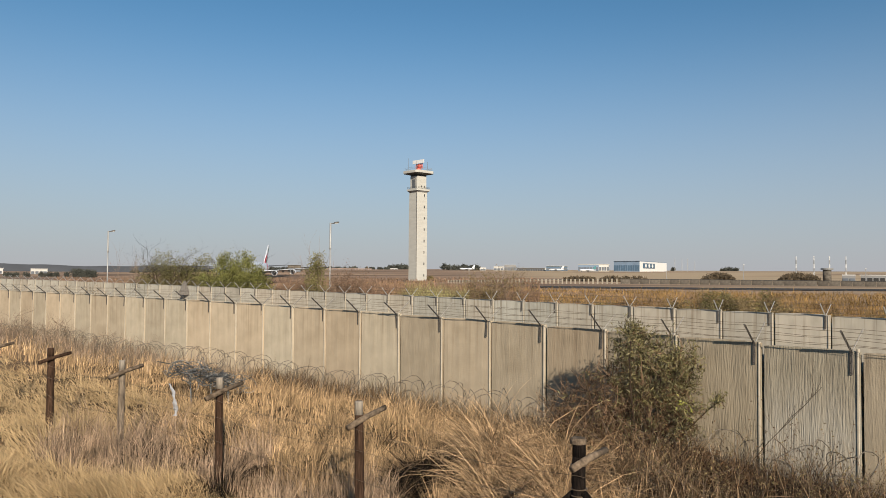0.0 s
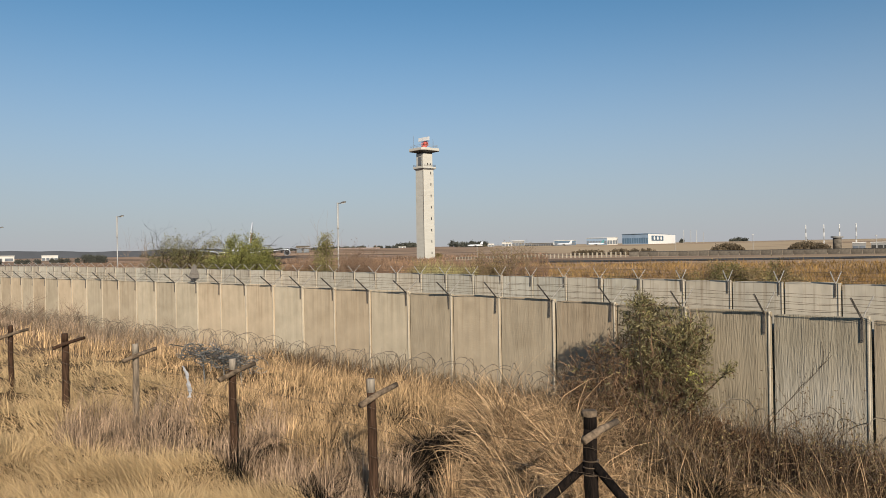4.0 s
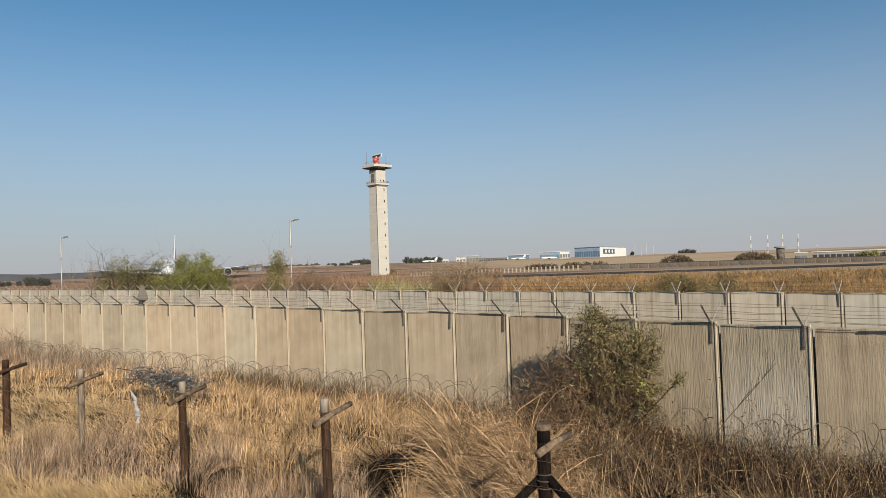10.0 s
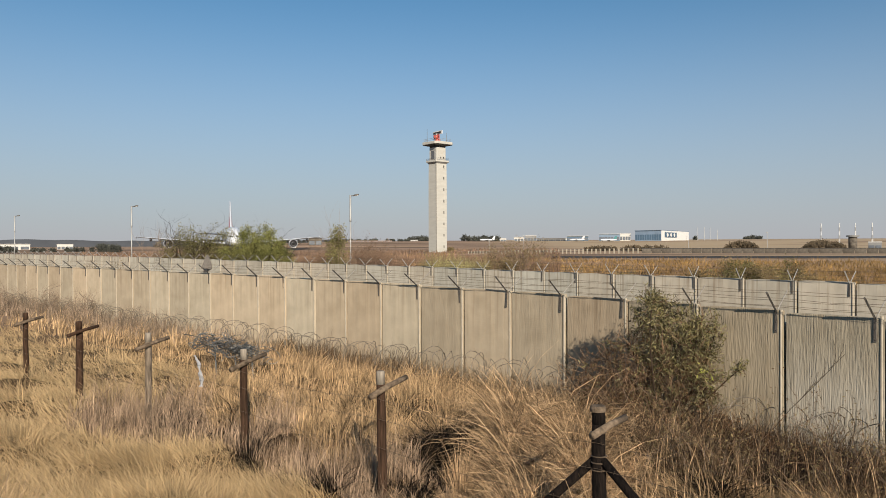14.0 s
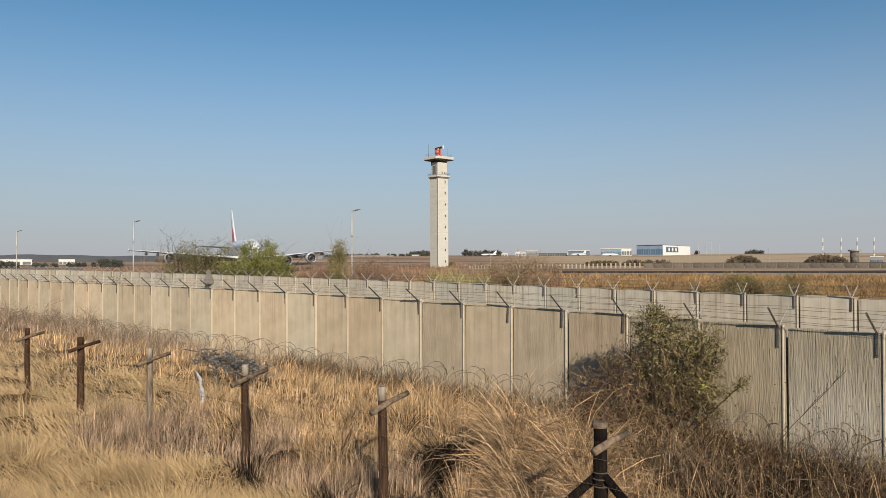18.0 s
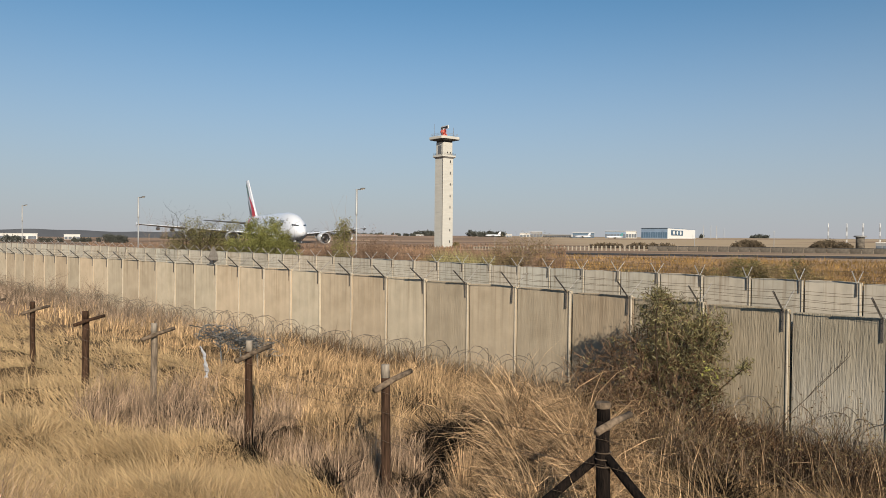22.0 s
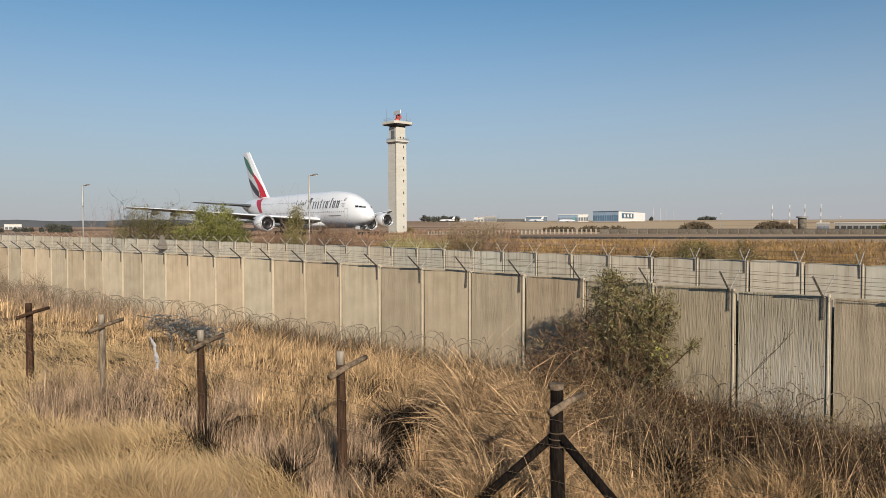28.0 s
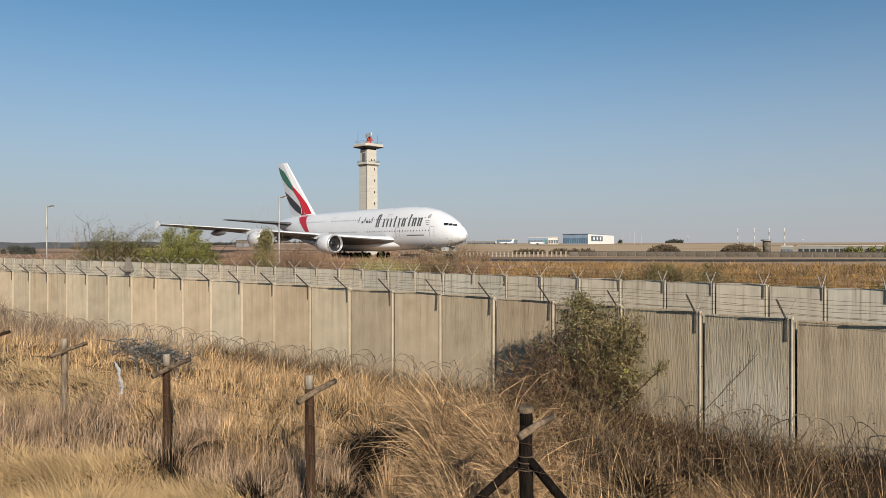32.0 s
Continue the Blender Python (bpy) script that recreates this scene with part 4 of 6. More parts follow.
    for x, ys in ((6.2, (-32.6, -34.3)), (2.6, (-35.0, -36.7, -38.4))):
        for s in (-1, 1):
            yc = sum(ys) / len(ys)
            g = Build().tube([(s * x, yc, 0.7), (s * x * 0.95, yc + 0.4, 3.4)], 0.25, 0.32, 10)
            g.box(s * x, yc, 0.72, 0.3, ys[0] - ys[-1] + 0.3, 0.3)
            leg = part("main_leg", g, M_GREY, ac)
            for y in ys:
                for d in (-0.62, 0.62):
                    part("wheel", ring_wheel(Build(), s * x + d, y, 0.7, 0.5), M_TYRE, leg)
    return ac


aircraft = build_aircraft()


# ---- vegetation tools ----
def blades(name, roots, heights, widths, headings, lean, droop, mat, seg=3, roll=1.1):
    """Bent tapering grass blades as one mesh. All arguments are arrays, one entry a blade."""
    n = len(roots)
    d = np.stack([np.sin(headings), np.cos(headings)], 1)
    side = np.stack([d[:, 1], -d[:, 0]], 1)
    tilt = lean.copy()
    turn = np.random.default_rng(n).uniform(-roll, roll, n)
    ct, st = np.cos(turn), np.sin(turn)
    p = roots.copy()
    pts = []
    for i in range(seg + 1):
        w = widths * (1 - i / seg) ** 0.7 * 0.5
        off = np.stack([side[:, 0] * ct + d[:, 0] * np.cos(tilt) * st, side[:, 1] * ct + d[:, 1] * np.cos(tilt) * st, -np.sin(tilt) * st], 1) * w[:, None]
        if i < seg:
            pts += [p - off, p + off]
        else:
            pts.append(p.copy())
        step = heights / seg
        p = p + np.stack([d[:, 0] * np.sin(tilt) * step, d[:, 1] * np.sin(tilt) * step, np.cos(tilt) * step], 1)
        tilt = tilt + droop / seg
    v = np.stack(pts, 1).reshape(-1, 3)
    k = 2 * seg + 1
    base = (np.arange(n) * k)[:, None]
    tri = []
    for i in range(seg - 1):
        a = 2 * i
        tri += [[a, a + 1, a + 3], [a, a + 3, a + 2]]
    tri.append([2 * seg - 2, 2 * seg - 1, 2 * seg])
    f = (base[:, :, None] + np.array(tri)[None]).reshape(-1, 3)
    return raw_mesh(name, v, f, mat)


def tussocks(rng, cx, cy, per, spread, h, hvar, w, lean, droop, head=None, headvar=3.2, lift=0.0):
    """Blades round clump centres; returns the arrays for blades()."""
    n = len(cx)
    k = np.repeat(np.arange(n), per)
    m = len(k)
    a = rng.uniform(0, 2 * np.pi, m)
    r = np.abs(rng.normal(0, 1, m)) * spread[k]
    x, y = cx[k] + np.sin(a) * r, cy[k] + np.cos(a) * r
    z = verge_z(x, y) - 0.03 + rng.uniform(0, 1, m) * lift
    hd = a + rng.normal(0, 0.6, m) if head is None else head[k] + rng.normal(0, headvar, m)
    hh = h[k] * np.clip(rng.normal(1, hvar, m), 0.35, 1.7)
    return np.stack([x, y, z], 1), hh, w[k] * rng.uniform(0.6, 1.3, m), hd, np.clip(rng.normal(lean, 0.22, m), 0.02, 1.3), droop * rng.uniform(0.4, 1.5, m)


def fence_q(x, y):
    """Metres from the post fence, positive towards the camera."""
    return (x + 0.73) * -0.675 + (y - 8.98) * -0.737


def fence_p(x, y):
    """Metres along the post fence, from its tarred corner post to the far end."""
    return (x - 1.48) * -0.737 + (y - 6.95) * 0.675


def strewn(rng, n, az0, az1, r0, r1):
    """Random places in a fan before the camera, thinning out with the distance."""
    az = np.radians(rng.uniform(az0, az1, n))
    r = 1 / rng.uniform(1 / r1, 1 / r0, n)
    return r * np.sin(az), r * np.cos(az), r, np.degrees(az)


def fine_width(r, base=0.0060, far=0.00066):
    return np.maximum(base, far * r)


def lay_of(x, y, wind=-2.3):
    """The way in which the grass lies: with the wind, downhill, and in swirls."""
    e = 0.05
    gx = (verge_z(x + e, y) - verge_z(x - e, y)) / (2 * e)
    gy = (verge_z(x, y + e) - verge_z(x, y - e)) / (2 * e)
    a = wind + 2.6 * (soft_noise(x, y, 0.8, 2.0) - 0.5) + 1.6 * (soft_noise(x, y, 2.9, 6.0) - 0.5)
    return np.arctan2(np.sin(a) * 0.35 - gx, np.cos(a) * 0.35 - gy)


def sward(name, label, rng, x, y, r, h, width, head, headvar, lean, leanvar, droop, mat, seg=2, lift=0.0):
    """One stretch of standing or lying grass, a blade at every place."""
    n = len(x)
    root = np.stack([x, y, verge_z(x, y) - 0.03 + rng.uniform(0, 1, n) * lift], 1)
    a = (root, h * np.clip(rng.normal(1, 0.28, n), 0.4, 1.7), width * rng.uniform(0.7, 1.3, n), head + rng.normal(0, headvar, n),
         np.clip(rng.normal(lean, leanvar, n), 0.02, 1.4), droop * rng.uniform(0.3, 1.5, n))
    return tagged(new(name, blades(name, *a, mat, seg, 1.4)), label, "dry grass", kind="stuff")


def build_grass():
    rng = np.random.default_rng(11)
    x, y, r, az = strewn(rng, 330000, -40, 37, 5.6, 36)
    q, p = fence_q(x, y), fence_p(x, y)
    n1, n2, n3 = soft_noise(x, y, 0.9), soft_noise(x, y, 1.9, 3.0), soft_noise(x, y, 3.3, 5.0)
    n4 = 0.45 * n3 + 0.55 * soft_noise(x, y, 6.1, 1.0)
    u = rng.uniform(0, 1, len(x))
    hollow = (az > -1.4) & (az < 2.7) & (r > 9.5) & (r < 11.4)
    front = (np.abs(az - 0.9) < 2.6) & (r > 6.8) & (r <= 9.8)
    ok = (q > -6.3) & (q < 5.6) & ~(hollow & (u < 0.96))
    low = np.ones(len(x))
    for i in (2, 3, 4):
        low = np.minimum(low, 0.45 + 0.55 * smooth01(0.35, 1.0, np.hypot(x - FENCE_0.x - FENCE_STEP.x * i, y - FENCE_0.y - FENCE_STEP.y * i)))
    # which plant grows where
    bramble = ok & (p < 1.0 + 1.2 * (n2 - 0.5)) & (q < 0.1) & (az > 10.5)
    lawn = ok & ~bramble & (((q > 0.75 + 1.1 * (n1 - 0.5)) & (p > 2.2 + 1.6 * (n2 - 0.5))) | ((p > 10.4 + 2.0 * (n2 - 0.5)) & (q > -3.4 + 1.6 * (n1 - 0.5))))
    stalk = ok & ~bramble & ~lawn & (p > 2.2) & (q > -1.0 + 1.2 * (n2 - 0.5))
    tall = ok & ~bramble & ~lawn & ~stalk & (p > 2.4)
    rest = ok & ~bramble & ~lawn & ~stalk & ~tall
    # matted golden lawn
    k = np.where(lawn)[0]
    wave = soft_noise(x[k], y[k], 2.2, 8.0)
    sward("straw_grass", "matted golden dry grass lying over before the fence", rng, x[k], y[k], r[k], (0.28 + 0.22 * wave) * low[k], fine_width(r[k], 0.0064), lay_of(x[k], y[k]), 0.8,
          0.75, 0.30, 0.60, M_STRAW, lift=0.12)
    # upright grey-brown stalks along the fence
    k = np.where(stalk & (n4 > 0.5 - 0.12 * (p > 5)) & (u < 0.85) | stalk & (u < 0.05))[0]
    h = (0.14 + 0.80 * n4[k]) * np.where(front[k], 0.5, 1) * low[k]
    sward("brown_stalks", "upright dry grey-brown stalks along the fence", rng, x[k], y[k], r[k], h, fine_width(r[k], 0.0085, 0.0008), lay_of(x[k], y[k], 1.0), 1.6, 0.16, 0.26, 0.7, M_STALK)
    # tall golden grass between fence and wall
    k = np.where(tall & (n4 > 0.48 - 0.1 * (p > 6)) & (u < 0.75) | tall & (u < 0.06))[0]
    sward("golden_grass", "tall golden dry grass between fence and wall", rng, x[k], y[k], r[k], 0.10 + 0.25 * n2[k] + 0.55 * n4[k], fine_width(r[k], 0.0085, 0.0008), lay_of(x[k], y[k], 0.6), 1.4, 0.26, 0.28, 0.95, M_GOLD)
    # tawny grass before the bush
    k = np.where(rest & (n4 > 0.5) & (u < 0.6) | rest & (u < 0.05))[0]
    h = (0.28 + 0.42 * n4[k]) * np.where(front[k], 0.5, 1) * low[k]
    sward("tawny_grass", "tawny dry grass round the corner post", rng, x[k], y[k], r[k], h, fine_width(r[k], 0.0105), lay_of(x[k], y[k]), 1.0, 0.35, 0.28, 1.1, M_STRAW_LONG, seg=3)
    # flattened litter between the tussocks
    k = np.where(ok & ~lawn & ~bramble & (rng.uniform(0, 1, len(x)) < 0.30))[0]
    sward("litter", "flattened brown grass litter between the tussocks", rng, x[k], y[k], r[k], np.full(len(k), 0.17), fine_width(r[k], 0.009), lay_of(x[k], y[k]), 1.6, 1.0, 0.3, 0.6, M_THATCH)
    # low dark litter and thin stems below the brambles
    k = np.where(bramble & (q < -3.1 + 0.7 * (n3 - 0.5)) & (u < 0.55))[0]
    sward("dark_stalks", "low dark brown dead grass under the brambles", rng, x[k], y[k], r[k], 0.22 + 0.3 * n3[k], fine_width(r[k]), lay_of(x[k], y[k]), 1.8, 0.5, 0.35, 1.0, M_STALK_DARK)
    k = np.where(bramble & (u > 0.976) & (n2 > 0.35))[0]
    sward("pale_stems", "thin pale dead stems standing among the brambles", rng, x[k], y[k], r[k], 0.5 + 0.5 * n3[k], fine_width(r[k], 0.0085), lay_of(x[k], y[k]), 1.8, 0.15, 0.2, 0.6, M_STRAW_LONG, seg=3)
    # golden straw in the open strip before the thicket
    k = np.where(bramble & (q > -3.3 + 0.7 * (n3 - 0.5)) & (u < 0.75))[0]
    sward("straw_strip", "golden straw lying before the dark thicket", rng, x[k], y[k], r[k], 0.16 + 0.3 * n3[k], fine_width(r[k], 0.008), lay_of(x[k], y[k]), 1.0, 0.6, 0.3, 0.8, M_GOLD)
    # reedy grey stalks along the foot of the near wall
    idx, wx, wy = NEAR
    n = 17000
    f = rng.uniform(13.5, len(idx) - 2, n)
    off = rng.uniform(0.3, 2.1, n)
    sx, sy = np.interp(f, np.arange(len(idx)), wx) + ACROSS.x * off, np.interp(f, np.arange(len(idx)), wy) + ACROSS.y * off
    k = np.where(soft_noise(sx, sy, 2.1, 4.0) + 0.35 * smooth01(14, 20, f) > 0.5)[0]
    rr = np.hypot(sx, sy)
    tall = 0.22 + 0.22 * smooth01(13, 19, f[k]) + 0.42 * soft_noise(sx[k], sy[k], 3.1, 2.0) ** 2
    sward("wall_stalks", "thick grey-brown reedy stalks below the near wall", rng, sx[k], sy[k], rr[k], tall, fine_width(rr[k], 0.010, 0.0007), lay_of(sx[k], sy[k], 1.0), 1.8, 0.12, 0.2, 0.5, M_WALLSTALK)
    # dark thicket along the foot of the near wall beyond the bush
    n = 18000
    f = rng.uniform(2.2, 7.5, n)
    off = rng.uniform(0.5, 3.2, n)
    sx, sy = np.interp(f, np.arange(len(idx)), wx) + ACROSS.x * off, np.interp(f, np.arange(len(idx)), wy) + ACROSS.y * off
    clump = 0.5 * soft_noise(sx, sy, 2.6, 1.0) + 0.5 * soft_noise(sx, sy, 6.3, 3.0)
    k = np.where((clump > 0.40) & (f + rng.uniform(0, 5, n) < 8.0))[0]
    rr = np.hypot(sx, sy)
    sward("thicket_stems", "dense dark brown dead stems along the wall", rng, sx[k], sy[k], rr[k], 0.2 + 0.55 * clump[k], fine_width(rr[k], 0.009, 0.0005), lay_of(sx[k], sy[k], 1.0), 1.8, 0.3, 0.35, 0.9, M_THICKET, seg=3)
    # dark weeds under the coiled wire
    n = 6000
    f = rng.uniform(7.0, 15.0, n)
    off = rng.uniform(0.2, 1.3, n)
    sx, sy = np.interp(f, np.arange(len(idx)), wx) + ACROSS.x * off, np.interp(f, np.arange(len(idx)), wy) + ACROSS.y * off
    clump = 0.4 * soft_noise(sx, sy, 1.7, 2.0) + 0.6 * soft_noise(sx, sy, 5.1, 6.0)
    k = np.where(clump > 0.46)[0]
    rr = np.hypot(sx, sy)
    sward("foot_weeds", "dark brown dead weeds under the coiled wire", rng, sx[k], sy[k], rr[k], 0.12 + 0.62 * clump[k], fine_width(rr[k], 0.010, 0.0007), lay_of(sx[k], sy[k], 1.0), 1.8, 0.25, 0.3, 0.8, M_STALK_DARK)
    # large fountains of long grass beside the fence
    n = 78
    fa, fd = rng.uniform(2.6, 11.5, n), rng.uniform(8.8, 12.2, n)
    keep = ~((fa < 4.6) & (fd < 11.5))
    fx, fy = fd[keep] * np.sin(np.radians(fa[keep])), fd[keep] * np.cos(np.radians(fa[keep]))
    k = len(fx)
    lay = np.radians(215) + rng.normal(0, 0.7, k)
    a = tussocks(rng, fx, fy, 170, np.full(k, 0.12), rng.uniform(0.55, 1.25, k), 0.35, np.full(k, 0.0125), 0.25, 2.0, lay, 1.0)
    tagged(new("long_grass", blades("long_grass", *a, M_STRAW_LONG, 4, 1.4)), "long arching straw-coloured grass beside the fence", "dry grass", kind="stuff")
    # pale bunch standing before the dark hollow
    a = tussocks(rng, np.array([0.19, 0.33]), np.array([8.95, 9.2]), 240, np.full(2, 0.06), np.full(2, 0.62), 0.25, np.full(2, 0.006), 0.1, 0.5)
    tagged(new("pale_bunch", blades("pale_bunch", *a, M_STRAW_LONG, 3, 1.4)), "pale upright bunch of grass before a dark hollow", "dry grass", kind="stuff")
    # loose fallen stems lying on the mat
    n = 520
    az = np.radians(rng.uniform(-5, 20, n))
    r = rng.uniform(6, 11.5, n)
    ok = (az > radians(3.6)) | (r > 10.8)
    az, r = az[ok], r[ok]
    n = len(r)
    sx, sy = r * np.sin(az), r * np.cos(az)
    a = (np.stack([sx, sy, verge_z(sx, sy) + rng.uniform(0.05, 0.4, n)], 1), rng.uniform(0.4, 1.1, n), np.full(n, 0.006), rng.uniform(0, 6.28, n), np.full(n, 1.35), rng.uniform(-0.1, 0.5, n))
    tagged(new("fallen_stems", blades("fallen_stems", *a, M_STRAW)), "pale fallen grass stems lying over the tussocks", "dry grass", kind="stuff")
    # airfield grass beyond the inner wall
    x, y, r, az = strewn(rng, 120000, -40, 38, 40, 230)
    beyond = (x - FAR[1][0]) * 0.70 + (y - FAR[2][0]) * 0.72
    u = rng.uniform(0, 1, len(x))
    nz = soft_noise(x, y, 0.11, 4.0) + 0.25 * (soft_noise(x, y, 0.5, 1.0) - 0.5)
    ok = (beyond > 1.0) & ((r < 119) | (az < 1.0))
    rust = ok & (nz + 0.012 * np.clip(az, -14, 14) > 0.47)
    for name, label, k, m, tall in (("russet_grass", "tall russet and golden grass on the airfield", np.where(rust)[0], M_RUST_GRASS, 0.6),
                                    ("airfield_grass", "low pinkish-brown dry grass on the airfield", np.where(ok & ~rust)[0], M_AIRGRASS, 0.42)):
        sward(name, label, rng, x[k], y[k], r[k], tall * (0.55 + 0.9 * soft_noise(x[k], y[k], 0.9, 2.0)), 0.0006 * r[k], lay_of(x[k], y[k]), 1.8, 0.5, 0.35, 0.9, m)
    # red-brown weeds over the field round the taxiway
    x, y, r, az = strewn(rng, 60000, -26, 9, 62, 520)
    clear = np.full(len(x), 1e9)
    for (x0, y0), (x1, y1) in zip(TAXI, TAXI[1:]):
        f = np.clip(((x - x0) * (x1 - x0) + (y - y0) * (y1 - y0)) / ((x1 - x0) ** 2 + (y1 - y0) ** 2), 0, 1)
        clear = np.minimum(clear, np.hypot(x - x0 - f * (x1 - x0), y - y0 - f * (y1 - y0)))
    k = np.where((clear > 13) & (soft_noise(x, y, 0.07, 3.0) + 0.5 * soft_noise(x, y, 0.31, 1.0) > 0.62))[0]
    sward("dry_weeds", "red-brown dry weeds across the airfield", rng, x[k], y[k], r[k], 0.45 + 0.75 * soft_noise(x[k], y[k], 0.4, 5.0), 0.0007 * r[k], lay_of(x[k], y[k]), 1.5, 0.15, 0.2, 0.5, M_WEED)
    x, y, r, az = strewn(rng, 3600, -1.2, 3.6, 58, 74)
    k = np.where(soft_noise(x, y, 0.8, 2.0) > 0.4)[0]
    sward("yellow_reeds", "tall yellow-green reeds beyond the inner wall", rng, x[k], y[k], r[k], 1.0 + 1.0 * soft_noise(x[k], y[k], 0.8, 2.0), np.full(len(k), 0.045), lay_of(x[k], y[k]), 1.8, 0.2, 0.25, 0.8, M_REED)


def branch(b, rng, p, d, length, r, depth, leaves, leaf_at, wander=0.35, n=4, kids=4, fork=0.8):
    """A bending branch with forks; leaf places are collected at the outer twigs."""
    pts = [p]
    seg = 4
    for i in range(seg):
        d = (d + Vector((rng.gauss(0, wander), rng.gauss(0, wander), rng.gauss(0.05, wander * 0.6)))).normalized()
        p = p + d * length / seg
        pts.append(p)
    b.tube(pts, r, r * 0.45, n, cap=False)
    if depth <= leaf_at:
        leaves += [(q, d) for q in pts[1:]]
    if depth > 0:
        for i in range(kids):
            q = pts[rng.randrange(1, seg + 1)]
            dd = (d + Vector((rng.gauss(0, fork), rng.gauss(0, fork), rng.gauss(0.15, 0.5)))).normalized()
            branch(b, rng, q, dd, length * rng.uniform(0.45, 0.75), r * 0.5, depth - 1, leaves, leaf_at, wander, 3, kids, fork)


def leaf_mesh(name, rng, places, per, length, width, spread, mat):
    """Pointed two-faced leaves strewn round twig points."""
    m = len(places) * per
    c = np.repeat(np.array([tuple(q) for q, _ in places]), per, 0) + rng.normal(0, spread, (m, 3))
    d = rng.normal(0, 1, (m, 3)) + np.array([0, 0, 0.3])
    d /= np.linalg.norm(d, axis=1)[:, None]
    s = np.cross(d, rng.normal(0, 1, (m, 3)))
    s /= np.linalg.norm(s, axis=1)[:, None]
    k = rng.uniform(0.6, 1.4, m)[:, None]
    v = np.stack([c, c + d * length * 0.5 * k + s * width * k, c + d * length * k, c + d * length * 0.5 * k - s * width * k], 1).reshape(-1, 3)
    base = (np.arange(m) * 4)[:, None, None]
    f = (base + np.array([[0, 1, 2], [0, 2, 3]])[None]).reshape(-1, 3)
    return raw_mesh(name, v, f, mat)


def bush(name, label, x, y, height, radius, seed, stems=7, depth=2, leaf=(0.05, 0.008), per=14, mat=None, twig=None, spread=0.06, kids=4, up=0.9, thick=0.02, crown=None, wander=0.35, fork=0.8):
    rng, nrng = random.Random(seed), np.random.default_rng(seed)
    z = vz(x, y) - 0.05
    b, leaves = Build(), []
    for i in range(stems):
        a = rng.uniform(0, 2 * math.pi)
        lean = rng.uniform(0.1, 1.0) * radius / max(height, 0.1)
        d = Vector((math.sin(a) * lean, math.cos(a) * lean, up)).normalized()
        branch(b, rng, Vector((math.sin(a) * 0.1 * radius, math.cos(a) * 0.1 * radius, 0)), d, height * rng.uniform(0.5, 0.72), thick, depth, leaves, 1, wander, kids=kids, fork=fork)
    thing = tagged(new(name), label, "bush")
    thing.matrix_basis = pose(x, y, z)
    part("branchwork", b, twig or M_TWIG, thing)["kind"] = "stuff"
    if crown:
        leaves = [(q, d) for q, d in leaves if q.z < crown[1] and math.hypot(q.x, q.y) < crown[0] * (1.0 - 0.55 * max(0.0, q.z / crown[1] - 0.35) / 0.65)]
    if per:
        part("crown", leaf_mesh("crown", nrng, leaves, per, leaf[0], leaf[1], spread, mat), None, thing)
    return thing


def polar(az, d):
    return d * math.sin(radians(az)), d * math.cos(radians(az))


